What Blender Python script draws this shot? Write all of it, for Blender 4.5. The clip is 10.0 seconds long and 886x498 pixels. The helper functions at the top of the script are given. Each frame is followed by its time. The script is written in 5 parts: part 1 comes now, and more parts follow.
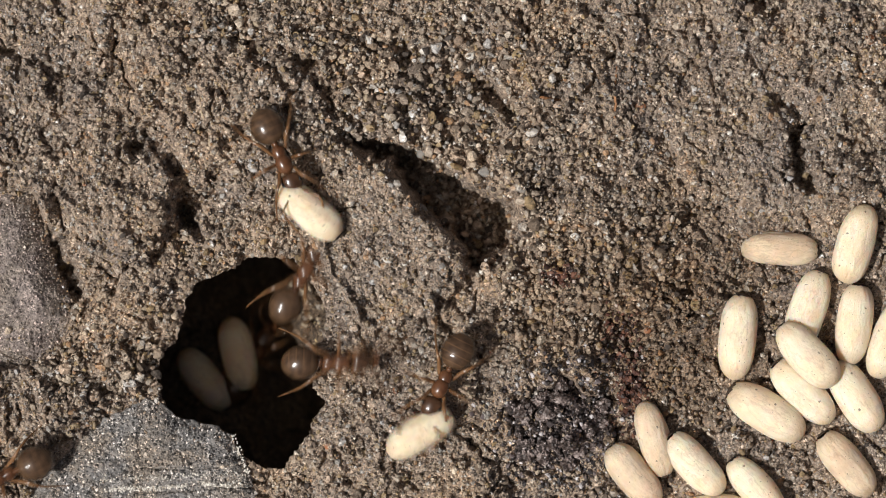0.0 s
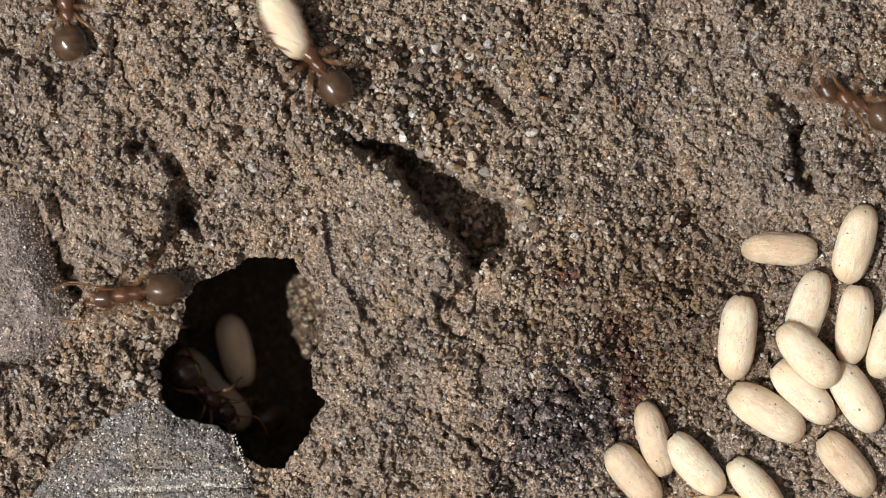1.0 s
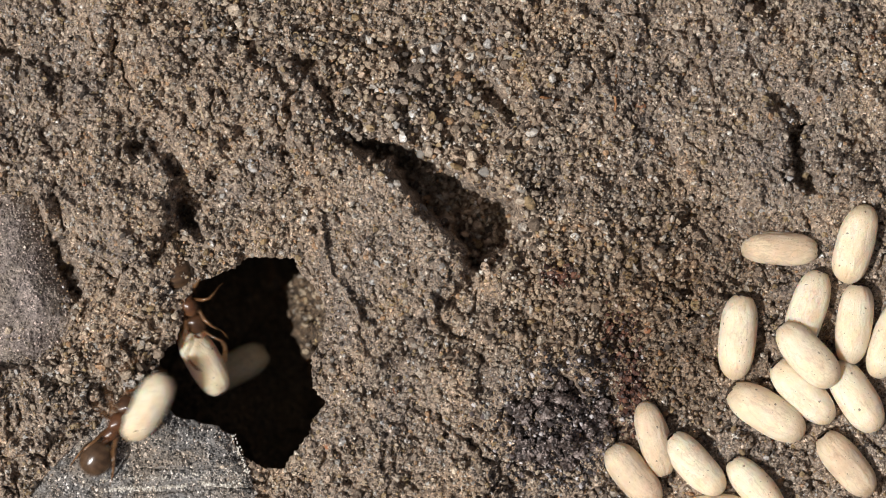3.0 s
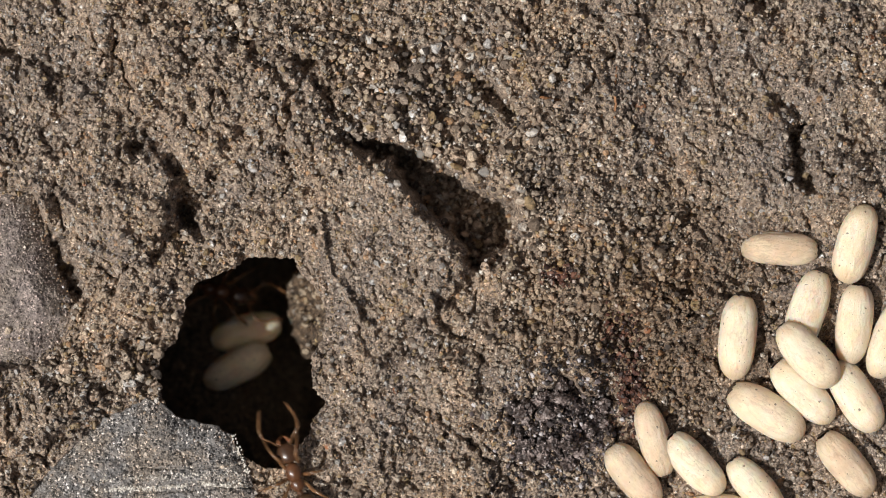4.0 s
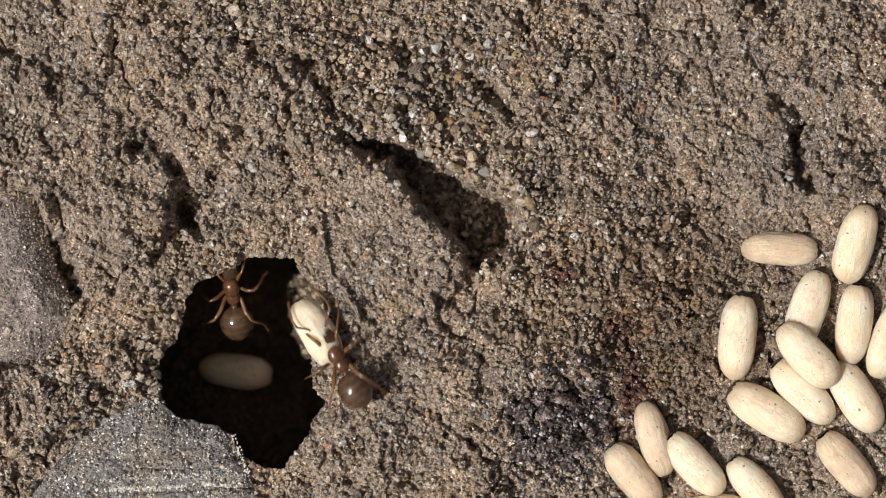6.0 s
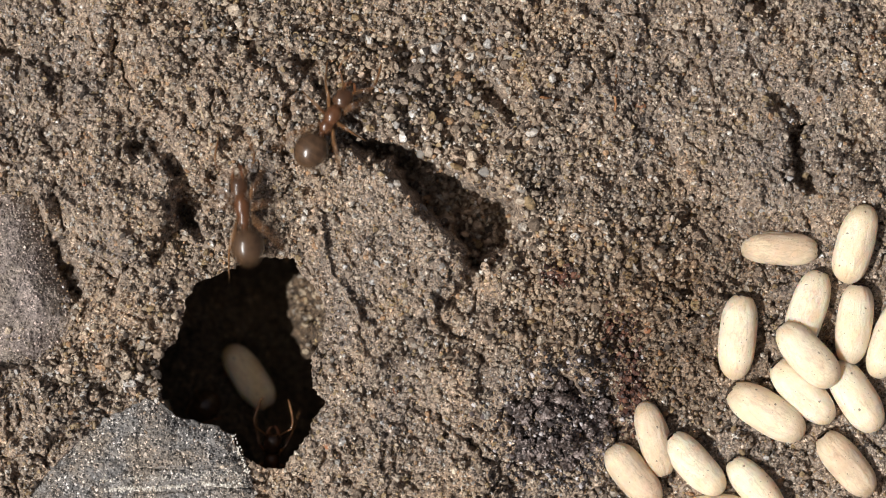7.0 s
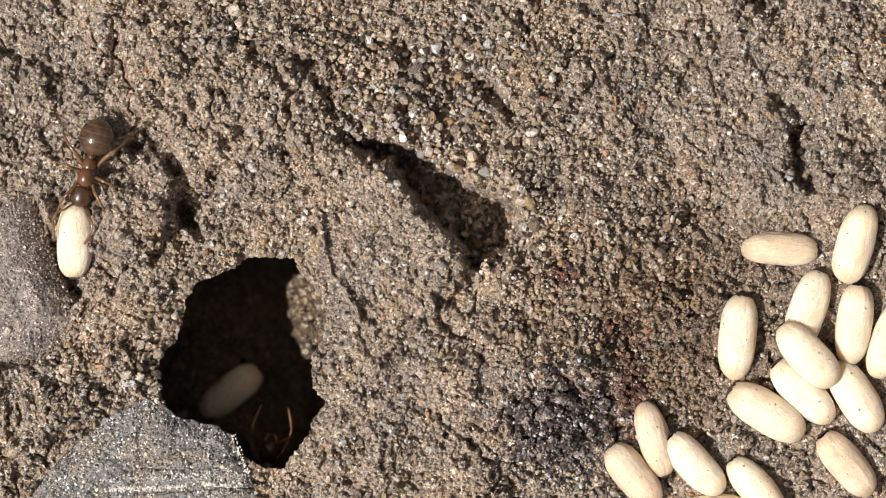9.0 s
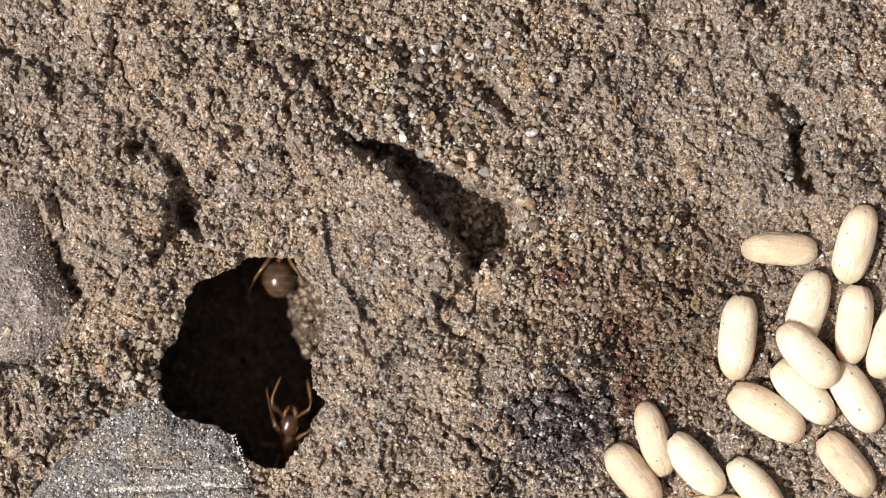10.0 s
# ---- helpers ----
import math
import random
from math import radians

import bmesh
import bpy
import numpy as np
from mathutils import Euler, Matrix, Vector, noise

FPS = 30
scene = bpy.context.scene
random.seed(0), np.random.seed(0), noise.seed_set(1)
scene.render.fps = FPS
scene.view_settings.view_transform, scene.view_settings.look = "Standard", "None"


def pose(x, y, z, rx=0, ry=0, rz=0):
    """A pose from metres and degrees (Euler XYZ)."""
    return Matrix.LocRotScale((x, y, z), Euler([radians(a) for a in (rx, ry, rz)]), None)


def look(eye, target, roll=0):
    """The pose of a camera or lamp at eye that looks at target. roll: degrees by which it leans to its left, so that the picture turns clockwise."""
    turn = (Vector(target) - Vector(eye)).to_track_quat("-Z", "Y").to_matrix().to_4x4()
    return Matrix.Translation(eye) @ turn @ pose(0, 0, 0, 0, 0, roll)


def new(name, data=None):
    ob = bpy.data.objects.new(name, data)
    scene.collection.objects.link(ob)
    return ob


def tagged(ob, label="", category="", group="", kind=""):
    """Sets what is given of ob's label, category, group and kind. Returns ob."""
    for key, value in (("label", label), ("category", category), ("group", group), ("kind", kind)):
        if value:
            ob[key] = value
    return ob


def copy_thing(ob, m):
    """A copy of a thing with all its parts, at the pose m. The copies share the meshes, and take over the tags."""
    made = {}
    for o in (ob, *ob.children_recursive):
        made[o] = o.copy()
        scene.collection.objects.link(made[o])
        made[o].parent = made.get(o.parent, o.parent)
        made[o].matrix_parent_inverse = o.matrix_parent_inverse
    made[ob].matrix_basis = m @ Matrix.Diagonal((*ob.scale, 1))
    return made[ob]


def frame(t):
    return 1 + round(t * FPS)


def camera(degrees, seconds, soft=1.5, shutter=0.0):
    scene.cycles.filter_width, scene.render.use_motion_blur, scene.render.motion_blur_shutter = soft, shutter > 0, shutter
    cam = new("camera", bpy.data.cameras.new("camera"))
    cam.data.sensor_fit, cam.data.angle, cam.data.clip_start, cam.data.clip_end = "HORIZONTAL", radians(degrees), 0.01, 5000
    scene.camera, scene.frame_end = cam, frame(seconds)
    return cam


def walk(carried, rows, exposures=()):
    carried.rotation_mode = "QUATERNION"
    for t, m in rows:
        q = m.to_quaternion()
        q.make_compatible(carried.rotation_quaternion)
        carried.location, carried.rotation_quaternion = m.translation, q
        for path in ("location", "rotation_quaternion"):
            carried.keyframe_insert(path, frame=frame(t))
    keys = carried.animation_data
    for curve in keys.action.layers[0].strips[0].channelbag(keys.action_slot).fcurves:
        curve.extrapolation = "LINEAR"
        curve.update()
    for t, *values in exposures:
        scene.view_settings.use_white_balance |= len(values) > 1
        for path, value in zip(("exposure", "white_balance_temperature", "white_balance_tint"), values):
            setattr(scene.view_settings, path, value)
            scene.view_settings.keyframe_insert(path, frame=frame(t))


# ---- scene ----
cam = camera(12, 10.0, soft=1.0, shutter=0.6)
U = 2.5e-5                      # one plan unit: 0.025 mm
EYE = 784 * U / math.tan(radians(6))   # height of the lens over the soil, about 187 mm
walk(cam, [(0.0, pose(0, 0, EYE)), (10.0, pose(0, 0, EYE))],
     exposures=((0.0, 0.0), (5.7, 0.0), (7.0, 0.14), (8.0, 0.30), (9.0, 0.44), (10.0, 0.44)))
# a macro lens stopped down: the soil is sharp, the nest's depth a little soft
cam.data.dof.use_dof, cam.data.dof.focus_distance, cam.data.dof.aperture_fstop = True, EYE - 30 * U, 42.0


def spot(x, y, z=0.0):
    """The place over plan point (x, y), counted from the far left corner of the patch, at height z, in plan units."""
    k = 1 - z * U / EYE
    return Vector(((x - 784) * U * k, (441 - y) * U * k, z * U))


# ---- world, sun ----
SUN_EL, SUN_AZ = radians(57), radians(206)       # azimuth of the sun's side, counter-clockwise from +x
world = bpy.data.worlds.new("sky")
scene.world = world
world.use_nodes = True
wn = world.node_tree.nodes
sky = wn.new("ShaderNodeTexSky")
sky.sky_type, sky.sun_disc = "NISHITA", False
sky.air_density, sky.dust_density, sky.ozone_density = 0.6, 9.0, 0.0
sky.sun_elevation, sky.sun_rotation = SUN_EL, math.pi / 2 - SUN_AZ
wn["Background"].inputs[1].default_value = 0.047
world.node_tree.links.new(sky.outputs[0], wn["Background"].inputs[0])
sun = new("sun", bpy.data.lights.new("sun", "SUN"))
sun.data.energy, sun.data.angle, sun.data.color = 3.42, radians(0.6), (0.992, 0.996, 0.995)
sun_from = Vector((math.cos(SUN_AZ) * math.cos(SUN_EL), math.sin(SUN_AZ) * math.cos(SUN_EL), math.sin(SUN_EL)))
sun.matrix_world = look(sun_from * 0.5, (0, 0, 0))


# ---- materials ----
class Mat:
    """A small builder for node materials."""

    def __init__(self, name, rough=0.8, **inputs):
        self.m = bpy.data.materials.new(name)
        self.m.use_nodes = True
        self.t = self.m.node_tree
        self.b = self.t.nodes["Principled BSDF"]
        self.b.inputs["Roughness"].default_value = rough
        for k, v in inputs.items():
            self.b.inputs[k.replace("_", " ")].default_value = v
        self.pos = self.t.nodes.new("ShaderNodeTexCoord").outputs["Object"]

    def link(self, a, b):
        self.t.links.new(a, b)

    def noise(self, size, detail=3, rough=0.55, stretch=None):
        n = self.t.nodes.new("ShaderNodeTexNoise")
        n.inputs["Scale"].default_value = 1 / (size * U)
        n.inputs["Detail"].default_value, n.inputs["Roughness"].default_value = detail, rough
        src = self.pos
        if stretch:
            mp = self.t.nodes.new("ShaderNodeMapping")
            mp.inputs["Scale"].default_value = stretch
            self.link(src, mp.inputs[0])
            src = mp.outputs[0]
        self.link(src, n.inputs["Vector"])
        return n.outputs["Fac"]

    def cells(self, size):
        n = self.t.nodes.new("ShaderNodeTexVoronoi")
        n.inputs["Scale"].default_value = 1 / (size * U)
        self.link(self.pos, n.inputs["Vector"])
        sep = self.t.nodes.new("ShaderNodeSeparateColor")
        self.link(n.outputs["Color"], sep.inputs[0])
        return sep.outputs[0], n.outputs["Distance"]

    def ramp(self, fac, stops, constant=False):
        r = self.t.nodes.new("ShaderNodeValToRGB")
        e = r.color_ramp.elements
        while len(e) < len(stops):
            e.new(0.5)
        for el, (p, c) in zip(e, stops):
            el.position = p
            el.color = (*c, 1) if len(c) == 3 else c
        if constant:
            r.color_ramp.interpolation = "CONSTANT"
        self.link(fac, r.inputs[0])
        return r.outputs[0]

    def mix(self, fac, a, b, mode="MIX"):
        n = self.t.nodes.new("ShaderNodeMix")
        n.data_type, n.blend_type = "RGBA", mode
        for sock, v in ((n.inputs[0], fac), (n.inputs[6], a), (n.inputs[7], b)):
            if isinstance(v, (int, float)):
                sock.default_value = v
            elif isinstance(v, tuple):
                sock.default_value = (*v, 1)
            else:
                self.link(v, sock)
        return n.outputs[2]

    def math(self, op, a, b):
        n = self.t.nodes.new("ShaderNodeMath")
        n.operation = op
        for sock, v in zip(n.inputs, (a, b)):
            if isinstance(v, (int, float)):
                sock.default_value = v
            else:
                self.link(v, sock)
        return n.outputs[0]

    def color(self, c):
        if isinstance(c, tuple):
            self.b.inputs["Base Color"].default_value = (*c, 1)
        else:
            self.link(c, self.b.inputs["Base Color"])
        return self

    def bump(self, h, depth, strength=1.0):
        n = self.t.nodes.new("ShaderNodeBump")
        n.inputs["Strength"].default_value, n.inputs["Distance"].default_value = strength, depth * U
        self.link(h, n.inputs["Height"])
        self.link(n.outputs[0], self.b.inputs["Normal"])
        return self


def grey(v):
    return (v, v, v)


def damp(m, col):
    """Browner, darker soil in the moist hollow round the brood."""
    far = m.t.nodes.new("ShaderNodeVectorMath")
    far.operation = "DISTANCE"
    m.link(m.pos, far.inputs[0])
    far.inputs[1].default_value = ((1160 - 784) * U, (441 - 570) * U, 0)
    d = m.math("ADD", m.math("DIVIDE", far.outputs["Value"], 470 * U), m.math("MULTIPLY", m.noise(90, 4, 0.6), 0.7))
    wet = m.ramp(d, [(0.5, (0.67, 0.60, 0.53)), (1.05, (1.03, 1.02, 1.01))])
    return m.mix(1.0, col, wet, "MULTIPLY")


def soil_material(name, dark, mid, light):
    m = Mat(name, 0.75)
    base = m.ramp(m.noise(11, 5, 0.75), [(0.30, dark), (0.50, mid), (0.70, light)])
    broad = m.ramp(m.noise(130, 4, 0.6), [(0.3, (0.74, 0.77, 0.83)), (0.5, (0.99, 1.0, 1.0)), (0.7, (1.17, 1.11, 1.03))])
    col = m.mix(1.0, base, broad, "MULTIPLY")
    # iron-stained, yellower sand in patches
    col = m.mix(m.ramp(m.noise(60, 5, 0.65), [(0.56, grey(0.0)), (0.70, grey(0.55))]), col, m.mix(1.0, col, (1.12, 0.92, 0.66), "MULTIPLY"))
    col = m.mix(m.ramp(m.noise(75, 5, 0.65, (1.0, 1.3, 1.0)), [(0.56, grey(0.0)), (0.68, grey(0.6))]), col, m.mix(1.0, col, (0.84, 0.92, 1.04), "MULTIPLY"))
    rnd, _ = m.cells(4.6)
    tint = m.ramp(rnd, [(0.0, (0.48, 0.46, 0.45)), (0.2, (0.80, 0.78, 0.76)), (0.5, (1.06, 1.01, 0.96)), (0.78, (1.28, 1.21, 1.10)),
                        (0.91, (1.62, 1.56, 1.48)), (0.965, (2.6, 2.62, 2.6))], True)
    col = m.mix(1.0, col, tint, "MULTIPLY")
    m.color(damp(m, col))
    rough = m.ramp(rnd, [(0.0, grey(0.85)), (0.80, grey(0.6)), (0.93, grey(0.25))], True)
    m.link(rough, m.b.inputs["Roughness"])
    m.bump(m.noise(3.6, 5, 0.75), 3.6, 1.0)
    return m.m


def grain_material(name):
    m = Mat(name, 0.5)
    g = m.t.nodes.new("ShaderNodeNewGeometry")
    rnd = g.outputs["Random Per Island"]
    col = m.ramp(rnd, [(0.0, (0.06, 0.047, 0.037)), (0.08, (0.15, 0.115, 0.085)), (0.20, (0.25, 0.195, 0.145)), (0.36, (0.34, 0.275, 0.21)),
                       (0.52, (0.44, 0.365, 0.28)), (0.64, (0.43, 0.315, 0.175)), (0.71, (0.46, 0.35, 0.26)), (0.79, (0.33, 0.31, 0.28)),
                       (0.835, (0.37, 0.23, 0.13)), (0.86, (0.58, 0.50, 0.40)), (0.92, (0.72, 0.66, 0.57)), (0.96, (0.88, 0.85, 0.80))], True)
    col = m.mix(m.ramp(m.noise(5, 3, 0.7), [(0.42, grey(0.0)), (0.72, grey(0.7))]), col, m.mix(1.0, col, (0.56, 0.51, 0.46), "MULTIPLY"))
    # uneven tone, with bright cells painted in as glints
    glint, _ = m.cells(2.6)
    col = m.mix(1.0, col, m.ramp(glint, [(0.0, grey(0.78)), (0.25, grey(1.05)), (0.7, grey(1.18)), (0.92, grey(1.6))], True), "MULTIPLY")
    col = m.mix(1.0, col, m.ramp(m.noise(130, 4, 0.6), [(0.3, (0.76, 0.78, 0.83)), (0.5, (1.0, 1.0, 1.0)), (0.7, (1.15, 1.10, 1.02))]), "MULTIPLY")
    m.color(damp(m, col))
    m.link(m.ramp(rnd, [(0.0, grey(0.75)), (0.5, grey(0.55)), (0.85, grey(0.5)), (0.93, grey(0.2))]), m.b.inputs["Roughness"])
    m.link(m.ramp(rnd, [(0.0, grey(0.0)), (0.60, grey(0.35)), (0.75, grey(0.0)), (0.88, grey(0.45))], True), m.b.inputs["Transmission Weight"])
    m.bump(m.noise(3.4, 4, 0.7), 1.3, 0.7)
    return m.m


def mineral(name, tone, rough=0.35, trans=0.0):
    m = Mat(name, rough)
    c = m.ramp(m.noise(7, 4, 0.7), [(0.3, tuple(v * 0.6 for v in tone)), (0.55, tone), (0.75, tuple(min(1, v * 1.25) for v in tone))])
    # soil dust clings to part of each grain
    m.color(m.mix(m.ramp(m.noise(9, 5, 0.7), [(0.45, grey(0.0)), (0.62, grey(0.75))]), c, (0.30, 0.24, 0.175)))
    m.b.inputs["Transmission Weight"].default_value = trans
    m.b.inputs["IOR"].default_value = 1.45
    m.bump(m.noise(5, 5, 0.7), 1.5, 0.7)
    return m.m


SOIL = soil_material("soil", (0.15, 0.118, 0.094), (0.375, 0.297, 0.236), (0.56, 0.468, 0.386))
# a much darker soil tone, used for the nest chamber only
CAVE = soil_material("chamber_soil", (0.05, 0.037, 0.026), (0.12, 0.09, 0.06), (0.22, 0.17, 0.12))
# shaded copy of the soil: the slope's half shade is put into its colour
LEDGE = soil_material("shaded_slope_soil", (0.035, 0.024, 0.015), (0.13, 0.09, 0.058), (0.28, 0.205, 0.135))
GRAIN = grain_material("sand_grains")
QUARTZ = mineral("clear_quartz", (0.72, 0.68, 0.62), 0.14, 0.6)
WHITE = mineral("milky_quartz", (0.80, 0.76, 0.68), 0.45)
OCHRE = mineral("ochre_grain", (0.46, 0.335, 0.17), 0.4, 0.15)
RUST = mineral("rusty_grain", (0.36, 0.15, 0.07), 0.5)
TAN = mineral("tan_grain", (0.40, 0.315, 0.215), 0.7)
GREYGRAIN = mineral("grey_grain", (0.31, 0.27, 0.225), 0.7)


def cocoon_material(name, tone, warm):
    m = Mat(name, 0.58)
    info = m.t.nodes.new("ShaderNodeObjectInfo").outputs["Random"]
    sep = m.t.nodes.new("ShaderNodeSeparateXYZ")
    m.link(m.pos, sep.inputs[0])
    # every cocoon has its own pattern
    own = m.t.nodes.new("ShaderNodeVectorMath")
    own.operation = "MULTIPLY_ADD"
    m.link(info, own.inputs[0])
    own.inputs[1].default_value = (0.9, 1.7, 1.3)
    m.link(m.pos, own.inputs[2])
    m.pos = own.outputs[0]
    fine = m.noise(11, 5, 0.7, (1, 0.5, 1))
    c = m.ramp(fine, [(0.3, tuple(v * 0.88 for v in tone)), (0.5, tone), (0.7, tuple(min(0.95, v * 1.06) for v in tone))])
    c = m.mix(m.ramp(m.noise(48, 4, 0.65), [(0.42, grey(0.0)), (0.68, grey(0.75))]), c, warm)
    c = m.mix(m.math("MULTIPLY", info, 0.28), c, warm)
    # the ends are tanned; the gradient also puts limb darkening into the colour
    ends = m.ramp(m.math("ADD", m.math("DIVIDE", m.math("ABSOLUTE", sep.outputs[1], 0.0), 80 * U), m.math("MULTIPLY", m.noise(22, 4), 0.25)),
                  [(0.66, grey(0.0)), (1.0, grey(0.9))])
    c = m.mix(ends, c, tuple(v * 0.74 for v in warm))
    # creases in the silk, their shade put into the colour, and a dusty bloom
    crease_shade = m.math("ABSOLUTE", m.math("SUBTRACT", m.noise(46, 5, 0.6, (1.0, 0.4, 1.0)), 0.5), 0.0)
    c = m.mix(m.ramp(crease_shade, [(0.0, grey(0.36)), (0.02, grey(0.0))]), c, tuple(v * 0.62 for v in warm))
    c = m.mix(m.ramp(m.noise(28, 6, 0.75), [(0.54, grey(0.0)), (0.74, grey(0.3))]), c, tuple(v * 0.86 for v in warm))
    # soil dust in small dark flecks of two sizes
    c = m.mix(m.ramp(m.noise(7, 5, 0.7, (1, 0.22, 1)), [(0.60, grey(0.0)), (0.78, grey(0.22))]), c, tuple(v * 0.68 for v in warm))
    for size, share, dot in ((19, 0.74, 0.27), (9, 0.82, 0.28), (5, 0.84, 0.3)):
        rnd, dist = m.cells(size)
        dist = m.math("ADD", dist, m.math("MULTIPLY", m.noise(3.5, 3, 0.6), 0.32))
        fleck = m.math("MULTIPLY", m.math("GREATER_THAN", rnd, share), m.math("LESS_THAN", dist, dot))
        c = m.mix(m.math("MULTIPLY", fleck, 0.75), c, (0.12, 0.075, 0.042))
    m.color(c)
    m.b.inputs["Subsurface Weight"].default_value = 0.8
    m.b.inputs["Subsurface Radius"].default_value = (1.0, 0.68, 0.42)
    m.b.inputs["Subsurface Scale"].default_value = 30 * U
    m.bump(m.math("ADD", m.noise(12, 6, 0.72, (1.0, 0.5, 1.0)), m.math("MULTIPLY", m.noise(8, 5, 0.7, (1, 0.3, 1)), 0.5)), 6.5, 0.9)
    return m.m


SILK = cocoon_material("cream_silk", (0.965, 0.84, 0.665), (0.88, 0.67, 0.44))
SILK_BROWN = cocoon_material("tan_silk", (0.83, 0.68, 0.50), (0.65, 0.48, 0.32))
# warmer copy for the carried brood: the hole's warm light put into colour
SILK_WARMLIT = cocoon_material("warm_lit_silk", (0.95, 0.82, 0.63), (0.87, 0.66, 0.43))
TIP = Mat("dark_tip", 0.8).color((0.055, 0.036, 0.022)).m


def chitin(name, tone, light, rough=0.22):
    m = Mat(name, rough)
    m.color(m.ramp(m.noise(18, 3), [(0.35, tone), (0.7, light)]))
    m.b.inputs["Coat Weight"].default_value = 0.35
    m.b.inputs["Coat Roughness"].default_value = 0.15
    m.b.inputs["Subsurface Weight"].default_value = 0.08
    m.b.inputs["Subsurface Radius"].default_value = (1.0, 0.45, 0.2)
    m.b.inputs["Subsurface Scale"].default_value = 8 * U
    m.bump(m.noise(4, 2), 0.5, 0.4)
    return m.m


THORAX = chitin("red_brown_thorax", (0.075, 0.029, 0.012), (0.145, 0.062, 0.027), 0.25)
HEADM = chitin("brown_head", (0.045, 0.021, 0.010), (0.10, 0.047, 0.022), 0.2)
LEGM = chitin("amber_legs", (0.11, 0.05, 0.02), (0.24, 0.125, 0.055), 0.25)
EYEM = Mat("black_eye", 0.15).color((0.01, 0.009, 0.008)).m
bands = Mat("banded_gaster", 0.18, Coat_Weight=0.22, Coat_Roughness=0.12)
ysep = bands.t.nodes.new("ShaderNodeSeparateXYZ")
bands.link(bands.pos, ysep.inputs[0])
along_y = bands.math("DIVIDE", bands.math("ADD", ysep.outputs[1], 92 * U), 67 * U)
brown = bands.ramp(bands.noise(16, 3), [(0.35, (0.045, 0.026, 0.015)), (0.7, (0.105, 0.06, 0.033))])
rims = bands.ramp(along_y, [(0.0, grey(0.3)), (0.19, grey(0.0)), (0.215, grey(0.4)), (0.24, grey(0.0)), (0.385, grey(0.0)), (0.41, grey(0.4)), (0.435, grey(0.0)),
                            (0.59, grey(0.0)), (0.61, grey(0.4)), (0.635, grey(0.0)), (0.80, grey(0.0)), (0.825, grey(0.35)), (0.85, grey(0.1))])
bands.color(bands.mix(rims, brown, (0.22, 0.12, 0.055)))
bands.bump(bands.noise(4, 3), 0.6, 0.5)
GASTER = bands.m
JAW = chitin("rusty_jaws", (0.20, 0.07, 0.025), (0.28, 0.11, 0.04), 0.3)


# ---- shaping tools ----
def lattice(x, y, size, seed):
    """Smooth value noise, 0 to 1, of that grain size."""
    r = np.random.RandomState(seed)
    t = r.rand(256, 256)
    fx, fy = x / size + 1000.37, y / size + 1000.71
    ix, iy = np.floor(fx).astype(int), np.floor(fy).astype(int)
    u, v = fx - ix, fy - iy
    u, v = u * u * (3 - 2 * u), v * v * (3 - 2 * v)
    a, b = t[ix % 256, iy % 256], t[(ix + 1) % 256, iy % 256]
    c, d = t[ix % 256, (iy + 1) % 256], t[(ix + 1) % 256, (iy + 1) % 256]
    return (a + (b - a) * u) * (1 - v) + (c + (d - c) * u) * v


def domes(x, y, size, seed):
    """Packed crumbs: rounded tops of uneven height over jittered cells, 0 to 1."""
    r = np.random.RandomState(seed)
    jx, jy, tall = r.rand(256, 256), r.rand(256, 256), 0.35 + 0.65 * r.rand(256, 256)
    fx, fy = x / size + 1000.5, y / size + 1000.5
    ix, iy = np.floor(fx).astype(int), np.floor(fy).astype(int)
    best = np.zeros_like(fx)
    for dx in (-1, 0, 1):
        for dy in (-1, 0, 1):
            cx, cy = (ix + dx) % 256, (iy + dy) % 256
            q = ((fx - ix - dx - jx[cx, cy]) ** 2 + (fy - iy - dy - jy[cx, cy]) ** 2) / 0.62
            best = np.maximum(best, tall[cx, cy] * np.sqrt(np.clip(1 - q, 0, 1)))
    return best


def crevices(x, y, size, seed, width):
    """Gaps between jittered cells: 1 on a border, 0 away from it."""
    r = np.random.RandomState(seed)
    jx, jy = r.rand(256, 256), r.rand(256, 256)
    fx, fy = x / size + 1000.5, y / size + 1000.5
    ix, iy = np.floor(fx).astype(int), np.floor(fy).astype(int)
    first, second = np.full_like(fx, 9.0), np.full_like(fx, 9.0)
    for dx in (-1, 0, 1):
        for dy in (-1, 0, 1):
            cx, cy = (ix + dx) % 256, (iy + dy) % 256
            q = np.hypot(fx - ix - dx - jx[cx, cy], fy - iy - dy - jy[cx, cy])
            second = np.minimum(second, np.maximum(first, q))
            first = np.minimum(first, q)
    return np.clip(1 - (second - first) * size / width, 0, 1)


def inside(x, y, outline):
    """Distance to a closed outline, positive inside, and the nearest point on it."""
    best = np.full(x.shape, 1e18)
    nx, ny = np.zeros_like(x), np.zeros_like(y)
    odd = np.zeros(x.shape, bool)
    n = len(outline)
    for i in range(n):
        (ax, ay), (bx, by) = outline[i], outline[(i + 1) % n]
        ex, ey = bx - ax, by - ay
        t = np.clip(((x - ax) * ex + (y - ay) * ey) / (ex * ex + ey * ey), 0, 1)
        px, py = ax + t * ex, ay + t * ey
        d = (x - px) ** 2 + (y - py) ** 2
        near = d < best
        best = np.where(near, d, best)
        nx, ny = np.where(near, px, nx), np.where(near, py, ny)
        if ay != by:
            odd ^= ((ay > y) != (by > y)) & (x < ex * (y - ay) / ey + ax)
    d = np.sqrt(best)
    return np.where(odd, d, -d), nx, ny


